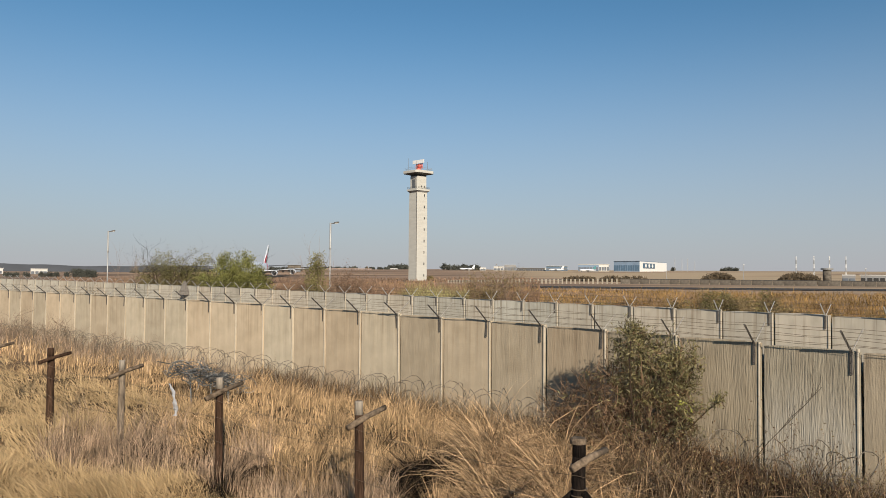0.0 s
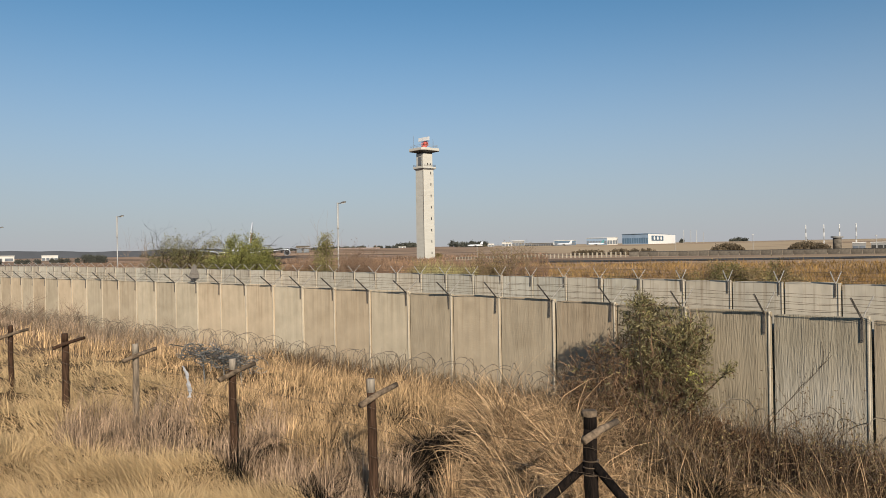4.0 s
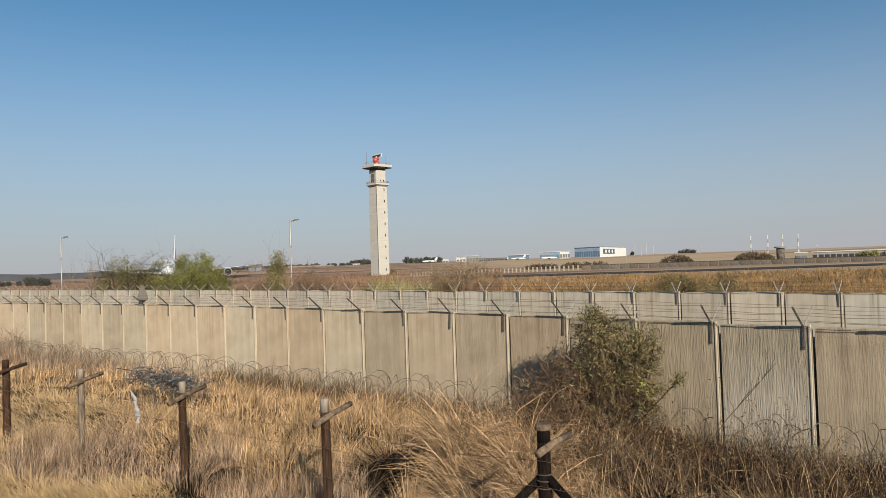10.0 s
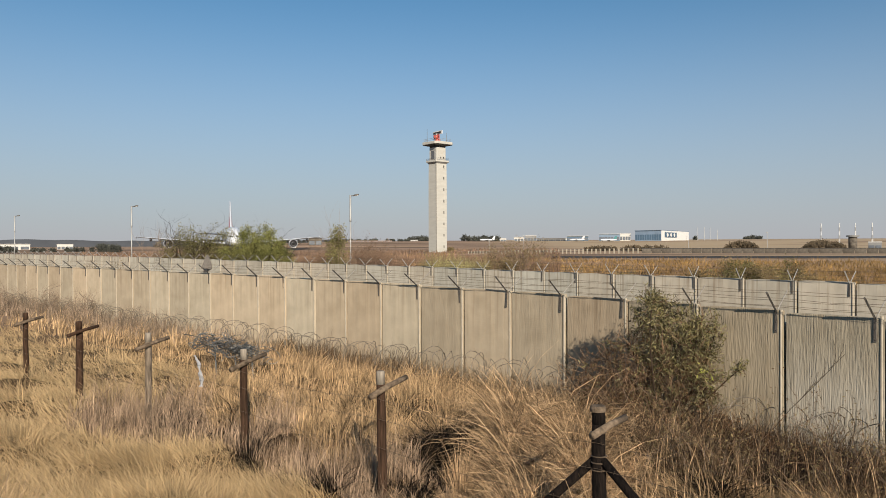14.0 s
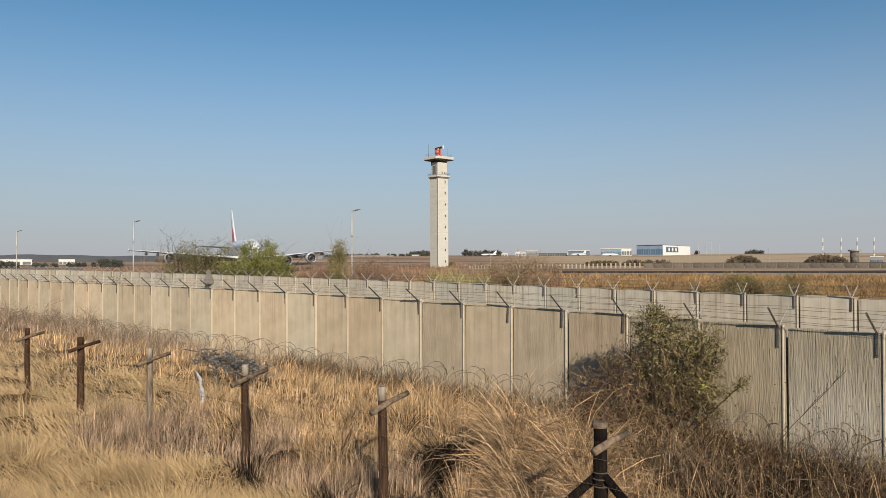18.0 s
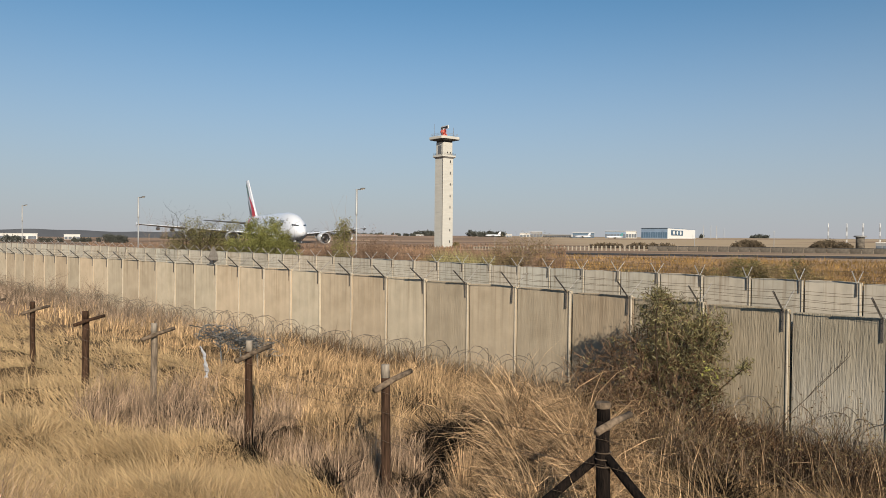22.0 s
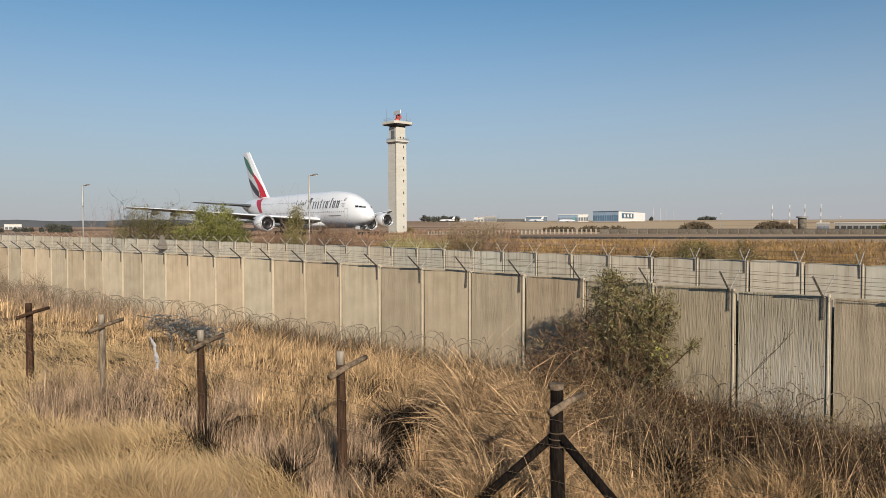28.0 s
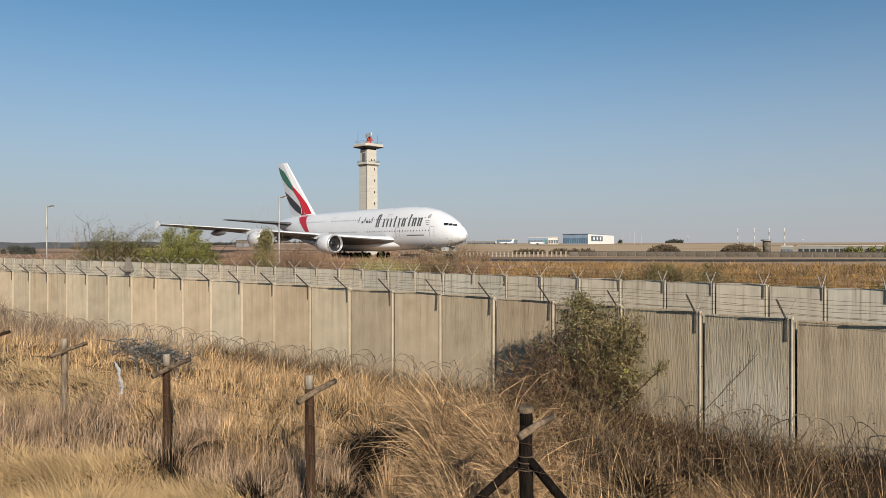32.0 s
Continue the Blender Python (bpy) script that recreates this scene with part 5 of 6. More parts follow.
def build_olive_bush():
    """A leaning shrub: leafy lobes on top and to one side, dead brown twigs below, all on stems from one root."""
    rng, nrng = random.Random(31), np.random.default_rng(31)
    x, y = polar(16.4, 13.25)
    th = tagged(new("olive_bush"), "olive-green bush with narrow leaves and dead brown twigs", "bush")
    th.matrix_basis = pose(x, y, vz(x, y) - 0.05, 0, 0, -16.4)
    # lobes: across, up, radius, share of living leaves
    lobes = [(-0.09, 2.32, 0.20, 0.95), (0.10, 2.10, 0.27, 0.95), (-0.28, 1.98, 0.22, 0.7), (0.42, 1.95, 0.26, 0.9), (0.68, 1.80, 0.26, 0.9), (0.92, 1.74, 0.20, 0.9),
             (0.0, 1.72, 0.34, 0.6), (0.45, 1.50, 0.34, 0.6), (0.76, 1.36, 0.24, 0.7), (1.26, 1.20, 0.11, 0.9), (0.20, 1.25, 0.36, 0.3), (0.55, 1.02, 0.32, 0.35), (0.80, 0.98, 0.16, 0.35),
             (-0.45, 1.50, 0.34, 0.12), (-0.80, 1.30, 0.32, 0.06), (-1.15, 1.05, 0.34, 0.05), (-1.42, 0.80, 0.30, 0.05), (-0.55, 1.02, 0.36, 0.08), (-0.98, 0.66, 0.36, 0.04), (-0.2, 0.80, 0.38, 0.1),
             (0.30, 0.66, 0.36, 0.12), (0.75, 0.58, 0.32, 0.1), (-0.5, 0.45, 0.36, 0.05)]
    wood, twigs, live, dead = Build(), Build(), [], []
    for lx, lz, lr, alive in lobes:
        lx, lz, lr = lx * 1.02, lz * 0.985, lr * 0.95
        ly = rng.uniform(-0.35, 0.35)
        root, top = Vector((lx * 0.12, ly * 0.2, 0)), Vector((lx - 0.06, ly, lz))
        bow = Vector((lx * 0.15 + rng.uniform(-0.1, 0.1), rng.uniform(-0.1, 0.1), lz * 0.12))
        stem = [root.lerp(top, f) + bow * math.sin(f * math.pi) for f in (0, 0.25, 0.5, 0.75, 1.0)]
        wood.tube(stem, 0.019, 0.007, 5, cap=False)
        for k in range(int((95 + 5 * (alive < 0.3)) * lr / 0.3)):
            d = Vector((rng.gauss(0, 1), rng.gauss(0, 1), rng.gauss(0.25, 1))).normalized()
            c = stem[rng.choice((2, 3, 4, 4))] + d * lr * rng.uniform(0.0, 0.7)
            d = (d + Vector((rng.gauss(0, 0.5), rng.gauss(0, 0.5), rng.gauss(0.3, 0.5)))).normalized()
            ln = lr * rng.uniform(0.5, 1.5)
            e = (d + Vector((rng.gauss(0, 0.4), rng.gauss(0, 0.4), rng.gauss(0, 0.4)))).normalized()
            pts = [c, c + d * ln * 0.5, c + d * ln * 0.5 + e * ln * 0.5]
            twigs.tube(pts, 0.0060, 0.003, 3, cap=False)
            if rng.random() < alive:
                live += [(pts[0].lerp(pts[1], f), d) for f in (0.4, 0.8)] + [(pts[1].lerp(pts[2], f), e) for f in (0.2, 0.6, 1.0)]
            elif rng.random() < 0.6:
                dead += [(pts[1].lerp(pts[2], f), e) for f in (0.3, 1.0)]
    part("stemwork", wood, M_TWIG, th)["kind"] = "stuff"
    part("twigwork", twigs, M_DEADTWIG, th, "tangled grey-brown twigs")["kind"] = "stuff"
    part("crown", leaf_mesh("crown", nrng, live, 3, 0.080, 0.0080, 0.03, M_LEAF), None, th, "narrow olive-green leaves")
    part("dead_leaves", leaf_mesh("dead_leaves", nrng, dead, 4, 0.045, 0.006, 0.03, M_LEAF_BROWN), None, th, "withered brown leaves")
    sprig = [(Vector((0.72 + rng.gauss(0, 0.05), -0.4, 1.06 + rng.gauss(0, 0.09))), None) for k in range(13)]
    part("young_sprig", leaf_mesh("young_sprig", nrng, sprig, 4, 0.06, 0.011, 0.03, M_LEAF_YOUNG), None, th, "fresh yellow-green sprig")["kind"] = "stuff"


def build_bushes():
    build_olive_bush()
    for az, d, h, rad, seed in ((19.5, 11.6, 0.95, 0.8, 7), (23.5, 10.9, 0.8, 0.8, 8), (27.5, 10.3, 0.75, 0.9, 9), (31, 9.9, 0.75, 0.8, 12), (21.6, 11.2, 0.85, 0.7, 13), (25.4, 10.6, 0.75, 0.8, 14), (29.4, 10.1, 0.85, 0.7, 15), (33, 9.7, 0.8, 0.8, 17), (18, 11.0, 0.8, 0.6, 18)):
        x, y = polar(az + 1.0, d - 0.1)
        bush("bramble", "low dark tangle of dead bramble", x, y, h * 0.55, rad, seed + 60, stems=11, depth=2, per=1, leaf=(0.035, 0.007), mat=M_LEAF_BROWN, twig=M_TWIG, spread=0.06, kids=4, thick=0.012, wander=0.5, up=0.6)
        x, y = polar(az, d + 1.0)
        bush("bramble", "tangled dead brown bramble at the foot of the wall", x, y, h * (0.5 if az < 24 else 0.7), rad, seed, stems=16, depth=2, per=1, leaf=(0.035, 0.007), mat=M_LEAF_BROWN, twig=M_TWIG if seed % 3 else M_DEADTWIG, spread=0.06, kids=5, thick=0.013, wander=0.45)
    # dark grass tufts, coloured black to give the hollows their shade
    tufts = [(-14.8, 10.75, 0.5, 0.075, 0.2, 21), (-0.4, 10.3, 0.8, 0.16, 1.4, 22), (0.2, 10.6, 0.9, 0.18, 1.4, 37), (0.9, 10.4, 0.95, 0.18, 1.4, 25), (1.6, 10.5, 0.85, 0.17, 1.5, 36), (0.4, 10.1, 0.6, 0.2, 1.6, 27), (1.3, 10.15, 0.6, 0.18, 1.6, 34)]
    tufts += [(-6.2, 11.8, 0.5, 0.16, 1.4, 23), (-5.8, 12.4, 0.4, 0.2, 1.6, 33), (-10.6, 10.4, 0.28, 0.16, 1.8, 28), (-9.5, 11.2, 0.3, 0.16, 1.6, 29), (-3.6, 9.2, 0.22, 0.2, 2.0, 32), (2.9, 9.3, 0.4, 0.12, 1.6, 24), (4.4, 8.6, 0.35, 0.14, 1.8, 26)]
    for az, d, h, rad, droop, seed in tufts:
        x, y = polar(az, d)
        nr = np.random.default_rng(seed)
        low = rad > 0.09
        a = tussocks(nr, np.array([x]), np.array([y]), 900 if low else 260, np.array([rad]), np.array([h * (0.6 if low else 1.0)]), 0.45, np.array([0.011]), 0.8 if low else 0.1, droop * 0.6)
        tagged(new("burnt_tuft", blades("burnt_tuft", *a, M_SHADE_BLACK)), "dark grass tuft beside the fence, blackened for hollow shade", "grass tuft", kind="stuff")
    # small added tufts, black to stand for shade in gaps between the tussocks
    rs = random.Random(91)
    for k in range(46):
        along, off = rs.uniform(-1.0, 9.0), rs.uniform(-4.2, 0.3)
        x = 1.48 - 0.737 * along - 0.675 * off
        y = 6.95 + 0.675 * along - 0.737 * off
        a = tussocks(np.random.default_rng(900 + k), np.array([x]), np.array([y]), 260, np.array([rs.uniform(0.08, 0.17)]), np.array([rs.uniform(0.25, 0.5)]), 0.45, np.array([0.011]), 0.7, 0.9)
        tagged(new("rotted_tuft", blades("rotted_tuft", *a, M_SHADE_BLACK)), "small added black tuft standing for shade between pale tussocks", "grass tuft", kind="stuff")
    # dead stems standing singly before the wall
    rs = random.Random(77)
    for k in range(64):
        az = 11.5 + 23 * (k + rs.uniform(-0.3, 0.3)) / 64
        d = (12.3 - (az - 12.5) * 0.08) * rs.uniform(0.82, 1.0)
        x, y = polar(az, d)
        bush("dead_stem", "thin dead weed stem standing before the wall", x, y, rs.uniform(0.9, 1.7), 0.25, 300 + k, stems=3, depth=1, per=3, leaf=(0.035, 0.006), mat=M_LEAF_DRY if k % 3 else M_LEAF_BROWN, twig=(M_STALK_DARK, M_DEADTWIG, M_GREY_TWIG)[k % 3], spread=0.03, kids=3, thick=0.0055, up=1.8)
    x, y = polar(24.6, 12.0)
    twig = tagged(new("forked_twig"), "single forked dead branch leaning before the wall", "branch")
    twig.matrix_basis = pose(x, y, vz(x, y) - 0.05, 0, 0, -24.6)
    b = Build().tube([(-0.25, 0, 0.3), (0.1, 0, 0.78), (0.42, 0, 1.15), (0.80, 0, 1.62)], 0.0055, 0.003, 5)
    part("limb", b, M_TWIG, twig)
    for k in range(9):
        f = 0.45 + 0.06 * k
        c = Vector((-0.25 + 1.05 * f, 0, 0.3 + 1.32 * f + 0.03))
        e = c + Vector((rs.uniform(-0.05, 0.22), rs.uniform(-0.1, 0.1), rs.uniform(0.16, 0.34)))
        part("side_twig", Build().tube([c, c.lerp(e, 0.5) + Vector((0.03, 0, 0)), e], 0.0032, 0.002, 4), M_TWIG, twig)
    # scrub along the foot of the wall
    idx, xs, ys = NEAR
    for k in range(8, len(idx) - 3):
        i = idx[k]
        off = 1.1 + 0.5 * math.sin(k * 2.3)
        x, y = float(xs[k]) + ACROSS.x * off, float(ys[k]) + ACROSS.y * off
        tall = float(smooth01(11, 20, i))
        if tall < 0.2 and k % 2:
            continue
        bush("grey_scrub", "grey-brown leafless scrub below the wall", x, y, 0.62 + 0.95 * tall + 0.2 * math.sin(k * 1.7), 0.75, 140 + k, stems=6 + int(5 * tall), depth=2, per=0, twig=M_GREY_TWIG, kids=3, thick=0.009 + 0.006 * tall)
    # shrubs beyond the inner wall
    spec = [(-19.7, 54, 3.8, 0.8, M_LEAF_OLIVE, 3, 61), (-18.9, 53, 4.7, 0.8, M_LEAF_OLIVE, 4, 62), (-18.1, 53, 4.5, 0.7, M_LEAF_OLIVE, 3, 78), (-16.9, 54, 4.7, 0.8, M_LEAF_OLIVE, 5, 63), (-16.2, 54, 4.5, 0.7, M_LEAF_OLIVE, 5, 64),
            (-15.1, 50, 4.0, 1.0, M_LEAF_GREEN, 8, 80), (-14.5, 50, 4.35, 1.2, M_LEAF_GREEN, 9, 65), (-13.7, 50, 4.4, 1.2, M_LEAF_GREEN, 9, 66), (-13.0, 50, 4.2, 1.1, M_LEAF_GREEN, 7, 79), (-12.4, 50, 3.1, 0.9, M_LEAF_GREEN, 6, 90), (-14.1, 49.6, 4.2, 1.2, M_LEAF_GREEN, 8, 91)]
    upright = len(spec)
    spec += [(-10.3, 50, 2.0, 1.3, M_LEAF_DRY, 3, 68), (-9.2, 52, 2.0, 1.0, M_LEAF_DRY, 3, 69),
            (5.0, 60, 4.2, 1.9, M_LEAF_DRY, 1, 70), (6.2, 58, 4.0, 1.8, M_LEAF_DRY, 1, 71), (4.0, 58, 2.4, 1.4, M_LEAF_DRY, 2, 72), (19.4, 50, 1.9, 2.0, M_LEAF_DRY, 2, 75), (21.0, 48, 2.2, 2.2, M_LEAF_OLIVE, 2, 73), (22.3, 50, 2.6, 2.2, M_LEAF_DRY, 2, 92), (23.5, 50, 2.5, 2.2, M_LEAF_OLIVE, 2, 74), (25.0, 52, 2.0, 2.2, M_LEAF_DRY, 2, 76)]
    for k, (az, d, h, rad, mat, per, seed) in enumerate(spec):
        x, y = polar(az, d)
        what = {M_LEAF_GREEN: "fresh green shrub", M_LEAF_DRY: "dry yellow-brown shrub", M_LEAF_OLIVE: "pale olive shrub"}[mat]
        bush("shrub", what + " beyond the inner wall", x, y, h, rad, seed, stems=8, depth=3, leaf=(0.11, 0.02), per=int(per * 2.0), crown=(rad + 0.65 if k < upright else rad * 1.5 + 0.4, h * 1.05), mat=mat, twig=M_GREY_TWIG if k >= upright else M_TWIG, spread=0.13, kids=3, thick=0.035, up=1.0 if mat is M_LEAF_GREEN else 1.5 if k < upright else 0.8)
    for az, d, h, seed in ((-11.4, 56, 2.4, 93), (-10.2, 57, 2.6, 94), (-9.0, 55, 2.9, 95), (-6.6, 56, 3.1, 96), (-5.8, 57, 3.3, 97), (-5.0, 55, 3.2, 98), (-4.2, 57, 2.6, 99)):
        x, y = polar(az, d)
        bush("dry_scrub", "dense red-brown dry scrub beyond the inner wall", x, y, h, 0.8, seed, stems=12, depth=2, per=4, leaf=(0.10, 0.018), mat=M_WEED, twig=M_GREY_TWIG, spread=0.12, kids=4, thick=0.014, up=1.1)
    x, y = polar(-8.1, 48)
    bush("young_tree", "slender half-leafed young tree beyond the inner wall", x, y, 4.1, 0.4, 67, stems=14, depth=2, leaf=(0.11, 0.018), per=12, mat=M_LEAF_OLIVE, spread=0.10, kids=3, thick=0.02, up=2.6, wander=0.13, fork=0.30, crown=(0.95, 4.6), twig=M_GREY_TWIG)
    for az, d, h, seed in ((-21.5, 62, 4.8, 81), (-21.1, 62, 4.6, 82), (-20.6, 60, 4.4, 83), (-6.6, 55, 4.2, 84), (-5.4, 57, 3.4, 85), (-18.2, 55, 4.4, 86), (-3.5, 60, 2.8, 87)):
        x, y = polar(az, d)
        bush("sapling", "bare leafless sapling beyond the inner wall", x, y, h * 0.8, 0.6, seed, stems=6, depth=2, per=0, kids=4, thick=0.018, up=2.8, twig=M_GREY_TWIG, fork=0.35, wander=0.10)


def build_scrub():
    """Leafless brown scrub scattered on the airfield behind the inner wall."""
    rs = random.Random(19)
    for k in range(26):
        az = -26 + 62 * (k + rs.uniform(-0.4, 0.4)) / 26
        d = rs.uniform(44, 66) if az < 10 else rs.uniform(30, 44)
        x, y = polar(az, d)
        bush("dry_scrub", "leafless brown scrub bush beyond the inner wall", x, y, rs.uniform(1.2, 2.3), 1.1, 500 + k, stems=8, depth=2, per=2, leaf=(0.1, 0.02), mat=M_LEAF_DRY, twig=M_GREY_TWIG, spread=0.12, kids=4, thick=0.016, up=1.0)


def build_right_scrub():
    """Grey-green scrub close behind the inner wall, where the field is overgrown."""
    rs = random.Random(23)
    for k in range(26):
        az = 13 + 25 * (k + rs.uniform(-0.4, 0.4)) / 26
        x, y = polar(az, rs.uniform(34, 52))
        bush("low_scrub", "low grey-green scrub bush behind the inner wall", x, y, rs.uniform(0.9, 1.5), 1.3, 700 + k, stems=8, depth=2, per=3, leaf=(0.08, 0.016), mat=M_LEAF_DRY if k % 3 else M_LEAF_OLIVE, twig=M_DEADTWIG, spread=0.1, kids=4, thick=0.012, up=0.7)


# ---- post fence ----
def build_fence():
    rng = random.Random(8)
    e = FENCE_STEP.normalized()
    out = ACROSS
    tops = []
    for i in range(-9, 7):
        base = FENCE_0 + FENCE_STEP * i
        z0 = vz(base.x, base.y)
        top = 1.685 - z0 + (0.0 if 0 <= i <= 4 else rng.uniform(-0.06, 0.04))
        tar = i == 4
        grey = i in (1, 2, 3, -2, 5)
        r = 0.056 if i not in (0, 4) else 0.067
        th = tagged(new("fence_post"), "tarred black wooden fence post with a short crossarm" if tar else "weathered wooden fence post with a short slanting crossarm", "fence post", group="posts of the roadside fence")
        th.matrix_basis = Matrix.Translation((base.x, base.y, z0)) @ pose(0, 0, 0, rng.uniform(-1.2, 1.2), rng.uniform(-1.2, 1.2), 0)
        b = Build()
        pts = [Vector((rng.gauss(0, 0.006), rng.gauss(0, 0.006), z)) for z in (-0.4, 0.0, 0.35, 0.8, 1.2, top - 0.16)]
        b.tube(pts, r * 1.1, r * 0.95, 12)
        part("shaft", b, M_TAR if tar else M_GREYPOST if i in (1, -3) else M_WOOD, th, smooth=True)
        cap = Build().tube([pts[-1], (pts[-1].x, pts[-1].y, top - 0.012), (pts[-1].x, pts[-1].y, top)], r * 0.96, r * 0.86, 12)
        part("post_head", cap, M_GREYWOOD if grey else M_TAR if tar else M_WOOD, th, "bleached grey post head" if grey else "", smooth=True)
        a = Vector((0, 0, top - (0.27 if i != 4 else 0.21))) + out * 0.27
        c = Vector((0, 0, top - (0.11 if i != 4 else 0.15))) - out * 0.34
        off = e * (r + 0.03)
        part("crossarm", Build().tube([a + off, a.lerp(c, 0.5) + off + Vector((0, 0, 0.012)), c + off], 0.037, 0.032, 10), M_ARMWOOD if i else M_WOOD, th, "rough round crossarm", smooth=True)
        if i == 4:
            for s in (-1, 1):
                foot = e * s * 1.4
                part("stay", Build().tube([foot + Vector((0, 0, -0.2)), Vector((0, 0, top - 0.5)) + e * s * 0.04], 0.049, 0.043, 10), M_TAR, th, "tarred raking stay", smooth=True)
            part("post_cap", Build().lathe([(r * 0.8, top - 0.10), (r * 0.8, top - 0.05), (r * 1.12, top - 0.045), (r * 1.15, top - 0.01), (r * 1.0, top + 0.01)], 12), M_ARMWOOD, th, "bleached cut end of the post", smooth=False)
            for z in (0.95, 1.02, 1.08, 1.3):
                part("wire_wrap", Build().lathe([(r + 0.004, z), (r + 0.012, z + 0.006), (r + 0.004, z + 0.012)], 12), M_WIRE, th)
        tops.append((base, 0.0))
    for z in (1.36, 1.12, 0.78):
        pts = []
        for k, (base, z0) in enumerate(tops):
            pts.append(base + Vector((0, 0, z0 + z)) + out * 0.075)
            if k + 1 < len(tops):
                nb, nz0 = tops[k + 1]
                for f in (0.33, 0.66):
                    pts.append(base.lerp(nb, f) + Vector((0, 0, z0 + (nz0 - z0) * f + z - 0.05 + rng.uniform(-0.02, 0.02))) + out * 0.075)
        w = Build().tube(pts, 0.0026, n=4)
        for k in range(len(pts) - 1):
            for f in np.arange(0.05, 1.0, 0.12):
                c = pts[k].lerp(pts[k + 1], float(f))
                w.tube([c + Vector((rng.uniform(-0.02, 0.02), rng.uniform(-0.02, 0.02), 0.022)), c - Vector((rng.uniform(-0.02, 0.02), rng.uniform(-0.02, 0.02), 0.022))], 0.002, n=3)
        tagged(part("barbed_wire", w, M_WIRE), "rusty barbed wire strand along the fence posts", "wire", group="strands of the roadside fence")
    # torn plastic caught on the wire
    at = FENCE_0 + FENCE_STEP * 1.58 + out * 0.1
    b = Build()
    n = 14
    vs = []
    for i in range(n + 1):
        u = i / n
        w = 0.012 + 0.025 * abs(math.sin(u * 7)) * (0.4 + u)
        c = Vector((0.05 * math.sin(u * 3) + 0.09 * u, 0.03 * math.sin(u * 9), -0.50 * u))
        vs += [c + Vector((-w, 0.02 * math.sin(i * 2.1), 0)), c + Vector((0, -0.03, 0.01)), c + Vector((w, 0.02 * math.cos(i * 1.7), 0))]
    b.add(vs, [(3 * i + k, 3 * i + k + 1, 3 * i + k + 4, 3 * i + k + 3) for i in range(n) for k in (0, 1)])
    ob = tagged(part("plastic_strip", b, M_PLASTIC), "torn white plastic strip caught on the fence wire", "plastic strip")
    ob.matrix_basis = pose(at.x, at.y, gz(at.x, at.y) + 1.47)


def build_razor():
    """Coiled razor wire along the foot of the near wall, and a tangled heap of it."""
    rng = random.Random(4)
    idx, xs, ys = NEAR
    b = Build()
    pts = []
    pos = 0.0
    ang = 0.0
    for i in range(len(idx) - 1):
        p, q = Vector((xs[i], ys[i], 0)), Vector((xs[i + 1], ys[i + 1], 0))
        steps = 112 if i < 30 else 60
        d = (q - p).normalized()
        nrm = Vector((-d.y, d.x, 0))
        if nrm.dot(ACROSS) < 0:
            nrm = -nrm
        for k in range(steps):
            c = p.lerp(q, k / steps) + nrm * 0.8
            rad = 0.31 + 0.07 * math.sin(ang * 0.31 + 1) + 0.05 * math.sin(ang * 0.83)
            pts.append(c + d * (0.06 * math.sin(ang * 2.3) + 0.2 * math.cos(ang) * math.sin(ang * 0.17)) + nrm * (rad * math.cos(ang)) + Vector((0, 0, gz(c.x, c.y) + 0.42 + 0.05 * math.sin(i * 0.9) + rad * math.sin(ang))))
            ang += 2 * math.pi / (16 if i < 30 else 10)
    b.tube(pts, 0.0075, n=3, cap=False)
    tagged(part("razor_wire_coil", b, M_RAZOR), "long loose coil of razor wire along the wall", "razor wire")
    for k, (az, d) in enumerate(((-17.2, 19.0), (-15.8, 18.7), (-14.6, 18.4))):
        x, y = polar(az, d)
        h = Build()
        e = FENCE_STEP.normalized()
        for j in range(60):
            c = e * rng.uniform(-0.75, 0.75) + ACROSS * rng.uniform(-0.25, 0.25) + Vector((0, 0, rng.uniform(0.68, 1.0) - 0.1 * k))
            u = (e + Vector((rng.gauss(0, 0.4), rng.gauss(0, 0.4), rng.gauss(0, 0.25)))).normalized()
            w = u.cross(Vector((rng.gauss(0, 1), rng.gauss(0, 1), rng.gauss(0, 1)))).normalized()
            r = rng.uniform(0.05, 0.2)
            h.tube([c + u * r * 1.6 * math.cos(t * 0.63) + w * r * 0.6 * math.sin(t * 0.63) for t in range(9)], 0.0085, n=3, cap=False)
        h.tube([(0.1, 0, -0.1), (0.05, 0.02, 0.7)], 0.02, n=5)
        tagged(part("razor_wire_tangle", h, M_TANGLE, at=pose(x, y, gz(x, y))), "dark tangled heap of old razor wire", "razor wire", kind="stuff")


